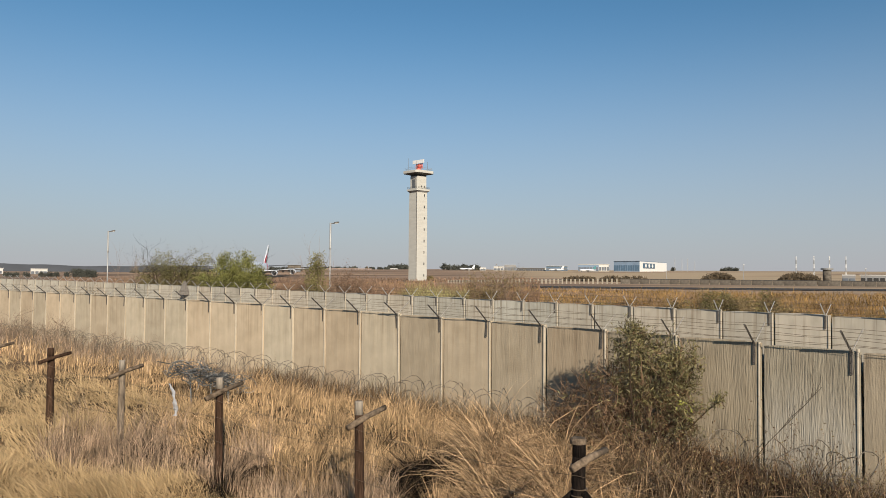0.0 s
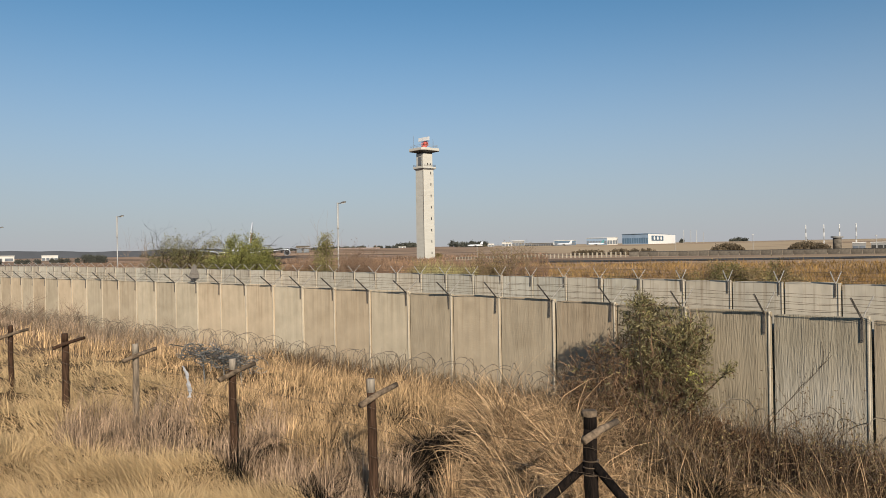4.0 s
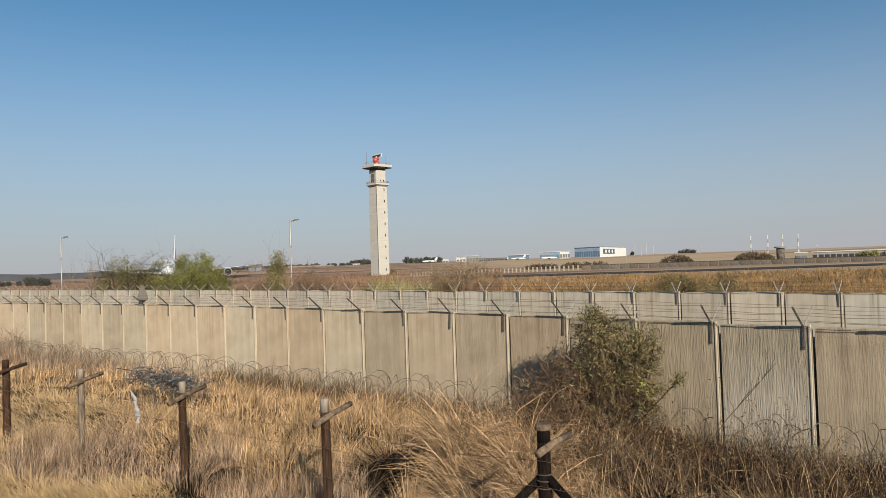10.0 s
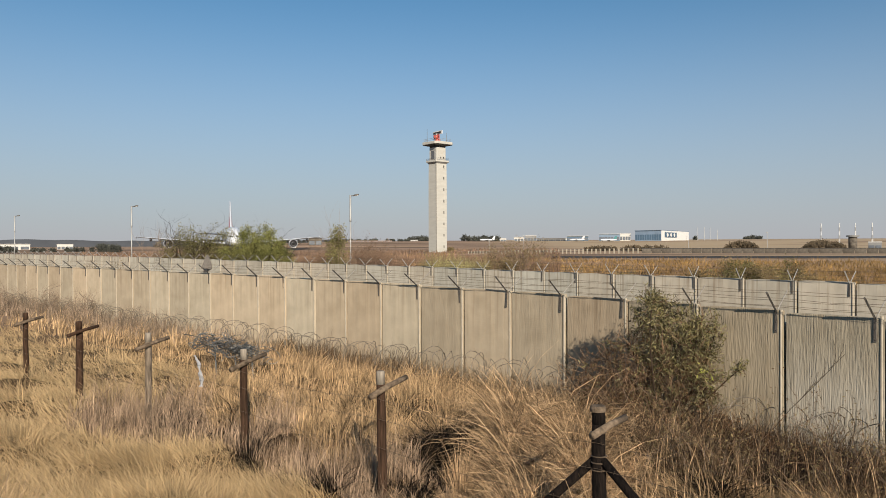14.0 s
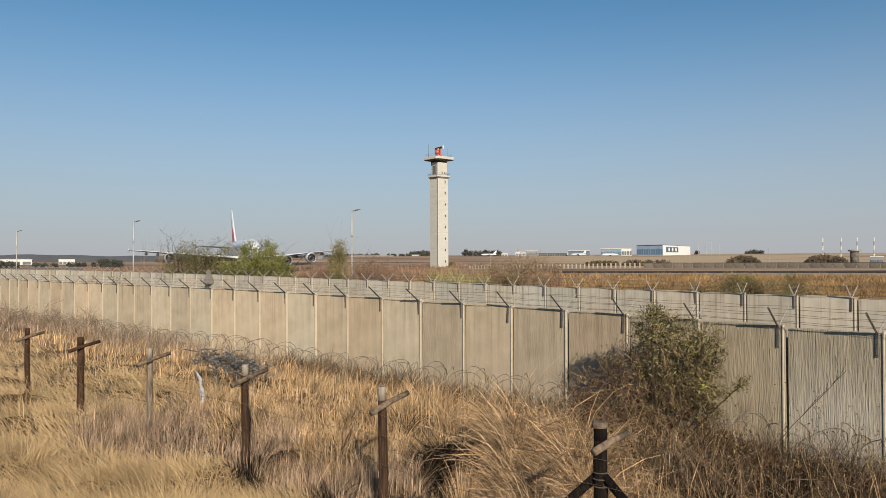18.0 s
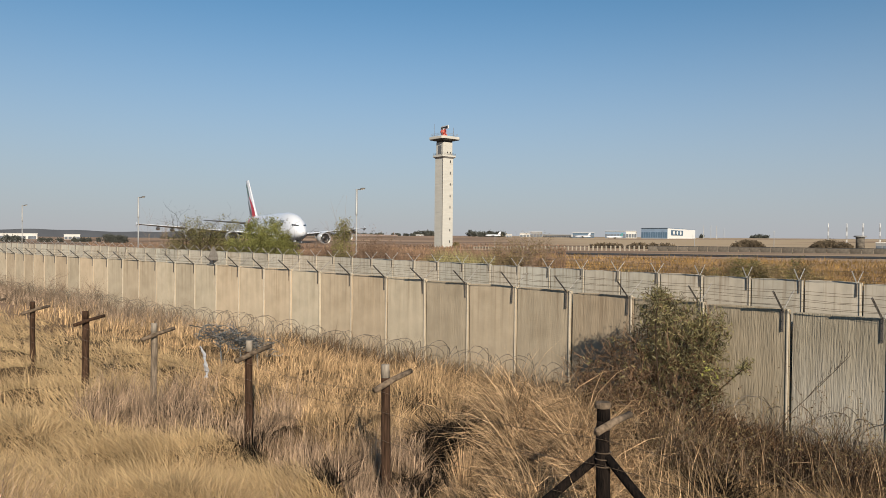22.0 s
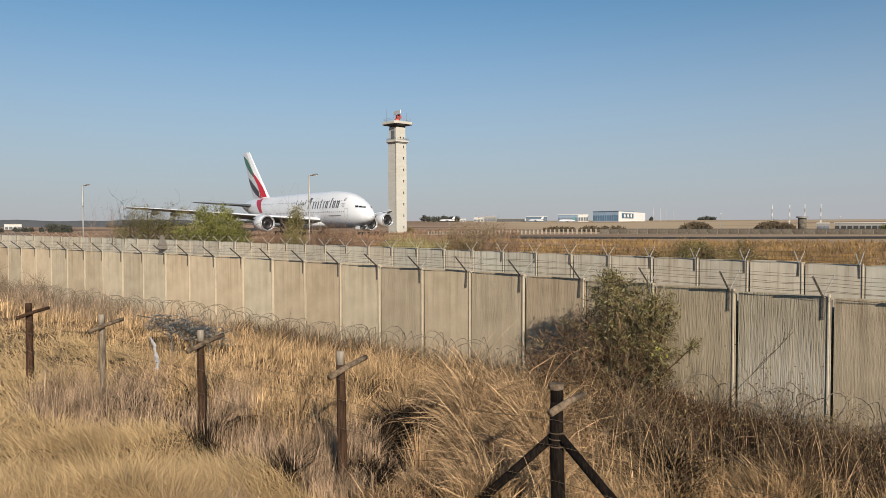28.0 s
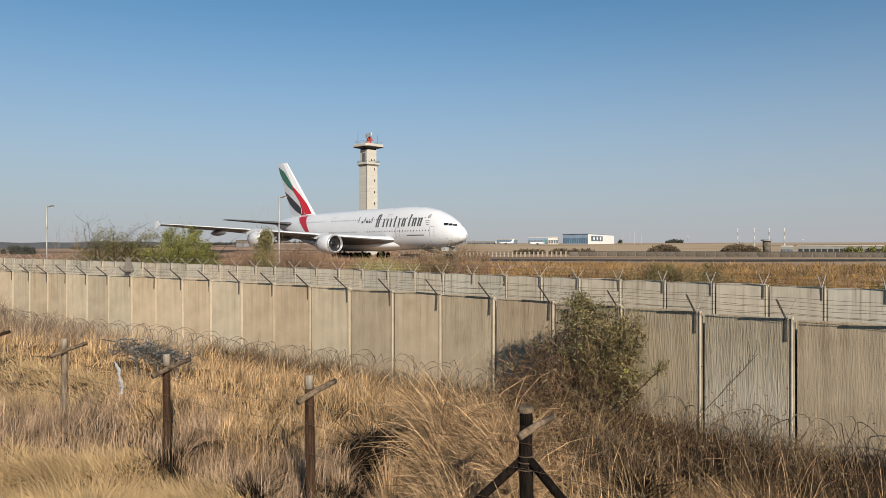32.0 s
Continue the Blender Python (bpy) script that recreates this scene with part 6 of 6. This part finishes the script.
# ---- lamps, signs and far things ----
def build_lamps():
    for az, el, hp in ((-7.05, 3.86, 5.0), (-22.68, 2.86, 5.0), (-29.9, 2.07, 5.0)):
        d = hp / math.tan(radians(el))
        x, y = polar(az, d)
        z = gz(x, y)
        top = EYE + hp
        lamp = tagged(new("street_lamp"), "pale steel perimeter lamp on a tall pole", "lamp post", group="lamps along the perimeter")
        lamp.matrix_basis = pose(x, y, z)
        h = top - z
        part("pole", Build().tube([(0, 0, -0.3), (0, 0, h - 2.6)], 0.075, 0.068, 10), M_STEEL_LIGHT, lamp, smooth=True)
        part("upper_pole", Build().tube([(0, 0, h - 2.6), (0, 0, h - 2.45), (0, 0, h)], 0.105, 0.10, 10), M_STEEL_LIGHT, lamp, "thicker upper sleeve", smooth=True)
        part("arm", Build().tube([(0, 0, h - 0.05), (0.35, 0, h - 0.05)], 0.05, n=6), M_STEEL, lamp)
        head = part("head", Build().lathe([(0.03, -0.28), (0.075, -0.2), (0.10, 0.0), (0.07, 0.22), (0.02, 0.28)], 10, pose(0.58, 0, h + 0.03, 0, 80, 0)), M_STEEL, lamp, "dark tapered lamp head", smooth=True)
        part("lamp_glass", Build().box(0, 0, -0.085, 0.34, 0.12, 0.03, pose(0.58, 0, h + 0.03, 0, -10, 0)), M_SHED, head)


def build_triangle():
    b = Build()
    vs = [(-0.36, 0, 0), (0.36, 0, 0), (0.05, 0, 0.85), (-0.05, 0, 0.85)]
    b.add([(x, -0.02, z) for x, y, z in vs] + [(x, 0.02, z) for x, y, z in vs], [(0, 1, 2, 3), (7, 6, 5, 4), (0, 4, 5, 1), (1, 5, 6, 2), (2, 6, 7, 3), (3, 7, 4, 0)])
    i = 24 + 5
    m = Matrix.Translation((FAR[1][i], FAR[2][i], 1.85)) @ Matrix.Rotation(radians(12), 4, "Z") @ pose(0, -0.45, 0)
    t = tagged(new("triangular_plate"), "grey steel triangular plate fixed on the inner wall", "sign plate")
    t.matrix_basis = m
    part("plate", b, M_STEEL, t)
    part("stiffener", Build().box(0, -0.04, 0.42, 0.035, 0.04, 0.82), M_STEEL, t)


def block(name, label, az0, d0, az1, d1, el_top, depth, mat, category="building", windows=0, roof=None, el_top2=None, glass=None):
    """A building by the two ends of its front, its roof's elevation and its depth."""
    p, q = Vector((*polar(az0, d0), 0)), Vector((*polar(az1, d1), 0))
    zb = min(gz(p.x, p.y), gz(q.x, q.y)) - 0.3
    t0 = EYE + math.tan(radians(el_top)) * d0
    t1 = EYE + math.tan(radians(el_top2 or el_top)) * d1
    u = (q - p).normalized()
    back = Vector((-u.y, u.x, 0)) * depth
    th = tagged(new(name), label, category)
    th.matrix_basis = Matrix.Translation((p.x, p.y, zb))
    length = (q - p).length
    vs = []
    for base in (Vector(), back):
        for f in (0, 1):
            c = base + u * length * f
            vs += [c, c + Vector((0, 0, (t0, t1)[f] - zb))]
    b = Build().add(vs, [(0, 2, 3, 1), (2, 6, 7, 3), (6, 4, 5, 7), (4, 0, 1, 5), (1, 3, 7, 5), (0, 4, 6, 2)])
    wall = part("wall", b, mat, th)
    r = Build()
    vs2 = []
    for base in (back * -0.02, back * 1.02):
        for f in (-0.01, 1.01):
            c = base + u * length * f
            z = (t0 if f < 0.5 else t1) - zb
            vs2 += [c + Vector((0, 0, z + 0.02)), c + Vector((0, 0, z + 0.5))]
    r.add(vs2, [(0, 2, 3, 1), (2, 6, 7, 3), (6, 4, 5, 7), (4, 0, 1, 5), (1, 3, 7, 5), (0, 4, 6, 2)])
    part("roof", r, roof or M_SHED, th)
    for k in range(windows):
        f = (k + 0.5) / windows
        c = u * length * f - Vector((-u.y, u.x, 0)) * 0.15
        zt = (t0 + (t1 - t0) * f - zb)
        w = Build()
        hw = u * length / windows * 0.38
        fr = Vector((-u.y, u.x, 0)) * -0.12
        lo, hi = Vector((0, 0, zt * 0.12)), Vector((0, 0, zt * 0.62))
        vs3 = [c - hw + lo, c + hw + lo, c + hw + hi, c - hw + hi]
        w.add([*vs3, *[v + fr for v in vs3]], [(4, 5, 6, 7), (0, 4, 7, 3), (1, 2, 6, 5), (3, 7, 6, 2), (0, 1, 5, 4)])
        part("window", w, glass or M_FARGLASS, wall)
    return th, p, u, length, zb, t1


def far_trees(name, label, az0, az1, d, el, seed, n=26, mat=None, dome=False):
    """A far clump of trees: many ragged leaf clumps over short trunks."""
    rng, nr = random.Random(seed), np.random.default_rng(seed)
    th = tagged(new(name), label, "trees", kind="stuff")
    places = []
    b = Build()
    for i in range(n):
        az = rng.uniform(az0, az1)
        x, y = polar(az, d * rng.uniform(0.97, 1.05))
        z = gz(x, y)
        h = max(1.5, (EYE + math.tan(radians(el)) * d - z) * (0.25 + 0.75 * math.sqrt(1 - (2 * (az - az0) / (az1 - az0) - 1) ** 2) * rng.uniform(0.85, 1.0) if dome else rng.uniform(0.4, 1.0)))
        b.tube([(x, y, z - 0.3), (x, y, z + h * 0.5)], 0.25, 0.15, 4)
        w = h * rng.uniform(0.35, 0.6)
        for k in range(26):
            a, rr = rng.uniform(0, 6.28), rng.uniform(0, 1) ** 0.5
            zz = rng.uniform(0.15, 0.95)
            s = math.sin(zz * math.pi) ** 0.6
            places.append((Vector((x + math.cos(a) * rr * w * s, y + math.sin(a) * rr * w * s, z + h * zz)), None))
    part("trunks", b, M_TWIG, th)
    part("crown", leaf_mesh("crown", nr, places, 8, d * 0.0014, d * 0.00055, d * 0.0009, mat or M_TREE_FAR), None, th)


def build_far():
    # main hangar: glazed front and white flank with a blue sign
    block("hangar", "blue-grey glazed hangar front under a flat roof", 14.53, 890, 16.4, 880, 1.06, 60, M_BLUEGREY, windows=11, el_top2=1.09, roof=M_BLUEGREY, glass=M_BLUE)
    th, p, u, length, zb, zt = block("hangar", "white hangar flank with a blue sign", 16.43, 880, 18.33, 980, 1.07, 2, M_WHITE, el_top2=0.95, roof=M_BLUEGREY)
    h = zt - zb
    fr = Vector((-u.y, u.x, 0)) * -0.4
    lo, hi = Vector((0, 0, h * 0.36)), Vector((0, 0, h * 0.86))
    vs = [u * length * 0.10 + lo, u * length * 0.52 + lo, u * length * 0.52 + hi, u * length * 0.10 + hi]
    b = Build().add([*vs, *[v + fr for v in vs]], [(4, 5, 6, 7), (0, 4, 7, 3), (1, 2, 6, 5), (3, 7, 6, 2), (0, 1, 5, 4)])
    sign = part("sign", b, M_BLUE, th, "blue sign board with three white discs")
    for k in range(3):
        c = u * length * (0.19 + 0.12 * k) + Vector((0, 0, h * 0.61)) + fr * 1.2
        ring = Build()
        n = 20
        pts = [c + u * 3.0 * math.cos(2 * math.pi * i / n) + Vector((0, 0, 2.2 * math.sin(2 * math.pi * i / n))) for i in range(n)]
        ring.add([*pts, *[q + fr * 0.3 for q in pts]], [tuple(range(n, 2 * n)), *[(i, (i + 1) % n, (i + 1) % n + n, i + n) for i in range(n)]])
        part("disc", ring, M_WHITE, sign)
    block("glass_building", "long glazed airport building", 11.9, 880, 13.4, 880, 0.82, 40, M_BLUEGREY, windows=7)
    block("office_building", "white office block beside the hangars", 13.43, 900, 14.2, 900, 0.84, 30, M_SHED, windows=4)
    block("blue_hangar", "dark blue steel-clad hangar beside the apron", 9.5, 900, 11.1, 900, 0.68, 50, M_BLUE, windows=4)
    block("terminal_shed", "long pale low terminal shed", 7.25, 1000, 9.4, 960, 0.52, 40, M_SHED, windows=12)
    block("grey_building", "grey flat-roofed building near the apron", 6.32, 950, 7.2, 950, 0.73, 30, M_SHEDGREY, windows=4)
    block("white_shed", "low white shed beside the airfield", 5.5, 930, 6.25, 930, 0.62, 30, M_SHED, windows=3)
    block("white_shed", "small white hut among trees by the airfield", 4.45, 900, 4.9, 900, 0.52, 20, M_SHED, windows=2)
    block("brick_building", "long low pinkish brick building", -7.3, 900, -3.9, 900, 0.37, 30, M_BRICKPALE, windows=14, roof=M_BRICKPALE)
    block("grey_building", "grey flat-roofed block across the field", -10.2, 760, -9.2, 760, 0.58, 30, M_BLOCKWALL, windows=2, roof=M_BLOCKWALL)
    block("white_shed", "low white shed beside the airfield", -2.9, 1150, -1.9, 1150, 0.42, 30, M_SHED, windows=4)
    for a0, a1, el in ((-31.5, -29.0, 0.16), (-27.4, -26.4, 0.14), (-33.5, -32.3, 0.16)):
        block("white_shed", "low white shed far across the field", a0, 700, a1, 700, el, 25, M_SHED, windows=4)
    # parked airliners
    for az, d, head, tail in ((3.4, 880, 78, M_SKIN), (10.2, 860, 60, M_SKIN), (12.55, 840, 92, M_TEAL)):
        x, y = polar(az, d)
        a = tagged(new("parked_airliner"), "small white airliner parked far away" if tail is M_SKIN else "small white airliner with a teal fin parked before a hall", "aeroplane", group="parked airliners")
        a.matrix_basis = pose(x, y, gz(x, y) + 0.1, 0, 0, head) @ Matrix.Scale(0.56, 4)
        part("fuselage", Build().lathe([(0.2, -15), (1.3, -13), (1.9, -9), (1.9, 8), (1.2, 14), (0.3, 18)], 12, Matrix.Translation((0, 0, 3.2)) @ Matrix.Rotation(radians(90), 4, "X")), M_SKIN, a, smooth=True)
        for s in (-1, 1):
            part("wing", airfoil_loft(Build(), [(1, 3, 6, 2.4, 0.6), (16, -6, 1.8, 3.6, 0.25)], s), M_GREY, a)
        part("fin", flat_plate(Build(), [(-11, 5), (-17, 5), (-18.5, 11), (-15.5, 11)], -0.15, 1, 0.3), tail, a)
        part("undercarriage", Build().box(0, 11, 0.9, 0.5, 0.6, 1.6).box(2.4, -2, 0.9, 0.6, 1.0, 1.8).box(-2.4, -2, 0.9, 0.6, 1.0, 1.8), M_TYRE, a)
    # lattice masts with pale upper halves
    for az in (26.99, 28.1, 29.05, 30.04):
        x, y = polar(az, 600)
        z = gz(x, y)
        h = EYE + math.tan(radians(1.46)) * 600 - z
        m = tagged(new("lattice_mast"), "slim red and white lattice mast", "mast", group="approach masts")
        m.matrix_basis = pose(x, y, z - 0.2)
        for k in range(6):
            b = Build()
            z0, z1 = h * k / 6, h * (k + 1) / 6
            w = 0.75 - 0.07 * k
            for sx, sy in ((-1, -1), (1, -1), (1, 1), (-1, 1)):
                b.tube([(sx * w / 2, sy * w / 2, z0), (sx * w / 2, sy * w / 2, z1)], 0.09, n=4)
            for j in range(3):
                za, zc = z0 + (z1 - z0) * j / 3, z0 + (z1 - z0) * (j + 1) / 3
                for s in (-1, 1):
                    b.tube([(-w / 2 * s, -w / 2, za), (w / 2 * s, -w / 2, zc)], 0.06, n=3)
            part("mast_section", b, M_WHITE if k % 2 else M_STEEL_LIGHT, m)
    for az, top in ((18.91, 1.28), (19.41, 1.28), (19.8, 1.27), (20.3, 1.08)):
        x, y = polar(az, 950)
        z = gz(x, y)
        h = EYE + math.tan(radians(top)) * 950 - z
        tagged(part("thin_mast", Build().tube([(0, 0, -0.3), (0, 0, h)], 0.34, 0.24, 5), M_STEEL_LIGHT, at=pose(x, y, z)), "thin pale mast on the skyline", "mast", group="skyline masts")
    x, y = polar(28.9, 330)
    w = tagged(new("water_tower"), "squat concrete drum tower with a wide cap", "tower")
    w.matrix_basis = pose(x, y, gz(x, y))
    hh = EYE + math.tan(radians(0.62)) * 330 - gz(x, y)
    part("drum", Build().lathe([(1.55, -0.3), (1.55, hh - 0.7)], 20), M_BLOCKWALL, w, smooth=True)
    part("cap", Build().lathe([(1.5, hh - 0.7), (2.3, hh - 0.6), (2.3, hh - 0.1), (2.1, hh), (0.3, hh)], 20), M_SHEDGREY, w)
    block("white_shed", "low white equipment hut", 27.4, 340, 28.3, 340, 0.0, 8, M_SHED, windows=2)
    block("equipment_hut", "grey equipment hut with a roof frame", 29.8, 420, 30.6, 420, 0.12, 10, M_SHEDGREY, windows=2)
    block("terminal_shed", "long low dark-glazed building", 30.9, 520, 36.0, 520, 0.13, 20, M_SHEDGREY, windows=14, glass=M_DARK)
    for az, top, d in ((18.3, 0.35, 240), (23.6, 0.85, 235), (31.2, 0.6, 250), (3.6, 0.3, 300), (6.2, 0.75, 300)):
        x, y = polar(az, d)
        z = gz(x, y)
        h = EYE + math.tan(radians(top)) * d - z
        tagged(part("airfield_pole", Build().tube([(0, 0, -0.2), (0, 0, h)], 0.09, 0.07, 6).box(0, 0, h, 0.5, 0.2, 0.15), M_STEEL_LIGHT, at=pose(x, y, z)), "thin steel pole on the airfield", "pole")
    # concrete palisade turning into a solid wall
    pal = tagged(new("palisade"), "row of pale concrete fence posts on the airfield", "fence", kind="structure")
    post = Build().box(0, 0, 0.5, 0.36, 0.2, 1.0, bevel=0.03).mesh("post", M_PALISADE)
    az = 2.0
    pts = []
    while az < 15.0:
        f = (az - 2.0) / 13.0
        d = 204 + 21 * f
        x, y = polar(az, d)
        h = 0.95 + 0.6 * f
        part("post", post, None, pal, at=Matrix.Translation((x, y, gz(x, y) - 0.05)) @ Matrix.Rotation(radians(-az), 4, "Z") @ Matrix.Diagonal((0.8 + 0.5 * f, 1, h, 1)))
        pts.append((x, y, gz(x, y) + 0.35, f))
        az += 0.22 + 0.144 * f
    for k in (0.3, 0.75):
        part("rail", Build().tube([(x * 1.002, y * 1.002, z + k * (0.4 + f)) for x, y, z, f in pts], 0.07, n=4), M_STEEL, pal, "dark rail")
    pw = tagged(new("perimeter_wall"), "low grey block wall with a dark coping", "wall", kind="structure")
    az = 15.0
    while az < 46:
        x, y = polar(az + 0.35, 224)
        m = Matrix.Translation((x, y, gz(x, y))) @ Matrix.Rotation(radians(-az - 0.35), 4, "Z")
        part("panel", Build().box(0, 0, 0.62, 2.66, 0.2, 1.45), M_BLOCKWALL, pw, at=m)
        part("coping", Build().box(0, 0, 1.43, 2.72, 0.3, 0.16), M_DARK, pw, at=m)
        az += 0.7
    # trees and scrub far away
    far_trees("tree_belt", "dark belt of trees on the horizon", 1.6, 4.6, 960, 0.80, 1, 34)
    far_trees("tree_belt", "dark round grove on the horizon", -2.6, 0.2, 1300, 0.70, 2, 34)
    far_trees("tree_belt", "dark trees beside the field", -31.0, -29.8, 480, 0.08, 3, 10)
    far_trees("tree_belt", "dark trees beside the field", -24.9, -23.5, 470, 0.22, 4, 26)
    far_trees("tree_belt", "line of trees across the field", -40, -25.2, 520, -0.08, 5, 50)
    far_trees("tree_belt", "small trees on the ridge", 22.1, 23.2, 1380, 0.58, 6, 9)
    far_trees("tree_belt", "small trees on the ridge", 18.7, 19.1, 1200, 0.62, 7, 3)
    x, y = polar(0.62, 286)
    bush("shrub", "small dull brown shrub at the foot of the tower", x, y, 1.6, 1.0, 89, stems=8, depth=2, leaf=(0.3, 0.08), per=6, mat=M_LEAF_DRY, spread=0.3, thick=0.03)
    far_trees("hedge", "low dark bushes on the airfield", 26.0, 28.4, 260, 0.33, 8, 60, M_SCRUB, True)
    far_trees("hedge", "low dark bushes on the airfield", 20.9, 22.9, 300, 0.26, 9, 44, M_SCRUB, True)
    far_trees("hedge", "low dark bushes on the airfield", 10.9, 13.1, 300, -0.08, 10, 24, M_SCRUB)
    far_trees("hedge", "low dull bushes on the airfield", 13.6, 16.8, 290, -0.02, 14, 30, M_SCRUB)
    far_trees("hedge", "green hedge beside the long building", 33.5, 38, 420, 0.12, 15, 34, M_LEAF_GREEN)
    far_trees("tree_belt", "line of low trees behind the sheds", -12, -2.5, 1000, 0.33, 12, 50)
    far_trees("tree_belt", "line of low trees behind the sheds", -21.5, -12, 800, 0.12, 13, 34)
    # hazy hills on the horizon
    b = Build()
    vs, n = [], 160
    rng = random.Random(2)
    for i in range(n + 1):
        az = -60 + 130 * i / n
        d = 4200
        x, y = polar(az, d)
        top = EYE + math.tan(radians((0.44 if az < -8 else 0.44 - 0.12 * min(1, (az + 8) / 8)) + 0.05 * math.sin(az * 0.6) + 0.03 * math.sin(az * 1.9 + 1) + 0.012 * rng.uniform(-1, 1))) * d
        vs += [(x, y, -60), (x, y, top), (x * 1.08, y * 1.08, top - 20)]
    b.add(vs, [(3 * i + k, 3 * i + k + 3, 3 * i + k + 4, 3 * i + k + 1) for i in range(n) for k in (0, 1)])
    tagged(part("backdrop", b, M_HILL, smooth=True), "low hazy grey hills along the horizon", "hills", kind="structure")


build_lamps()
build_triangle()
build_far()
build_fence()
build_razor()
build_bushes()
build_scrub()
build_right_scrub()
build_grass()


def motions():
    """Everything that moves but the camera: the taxiing airliner and the turning radar."""
    walk(aircraft, [(t, pose(x, y, gz(x, y) + 0.08, 0, 0, -h)) for t, x, y, h in PLANE_ROWS])
    # the antenna turns clockwise once in 3.97 s; its back faces the camera at 5.45 s
    face = 180 - 41
    rows = []
    for k in range(65):
        t = 0.5 * k
        rows.append((t, pose(0, 0, 43.65, 0, 0, face - 360 / 3.97 * (t - 5.45))))
    walk(antenna, rows)


motions()
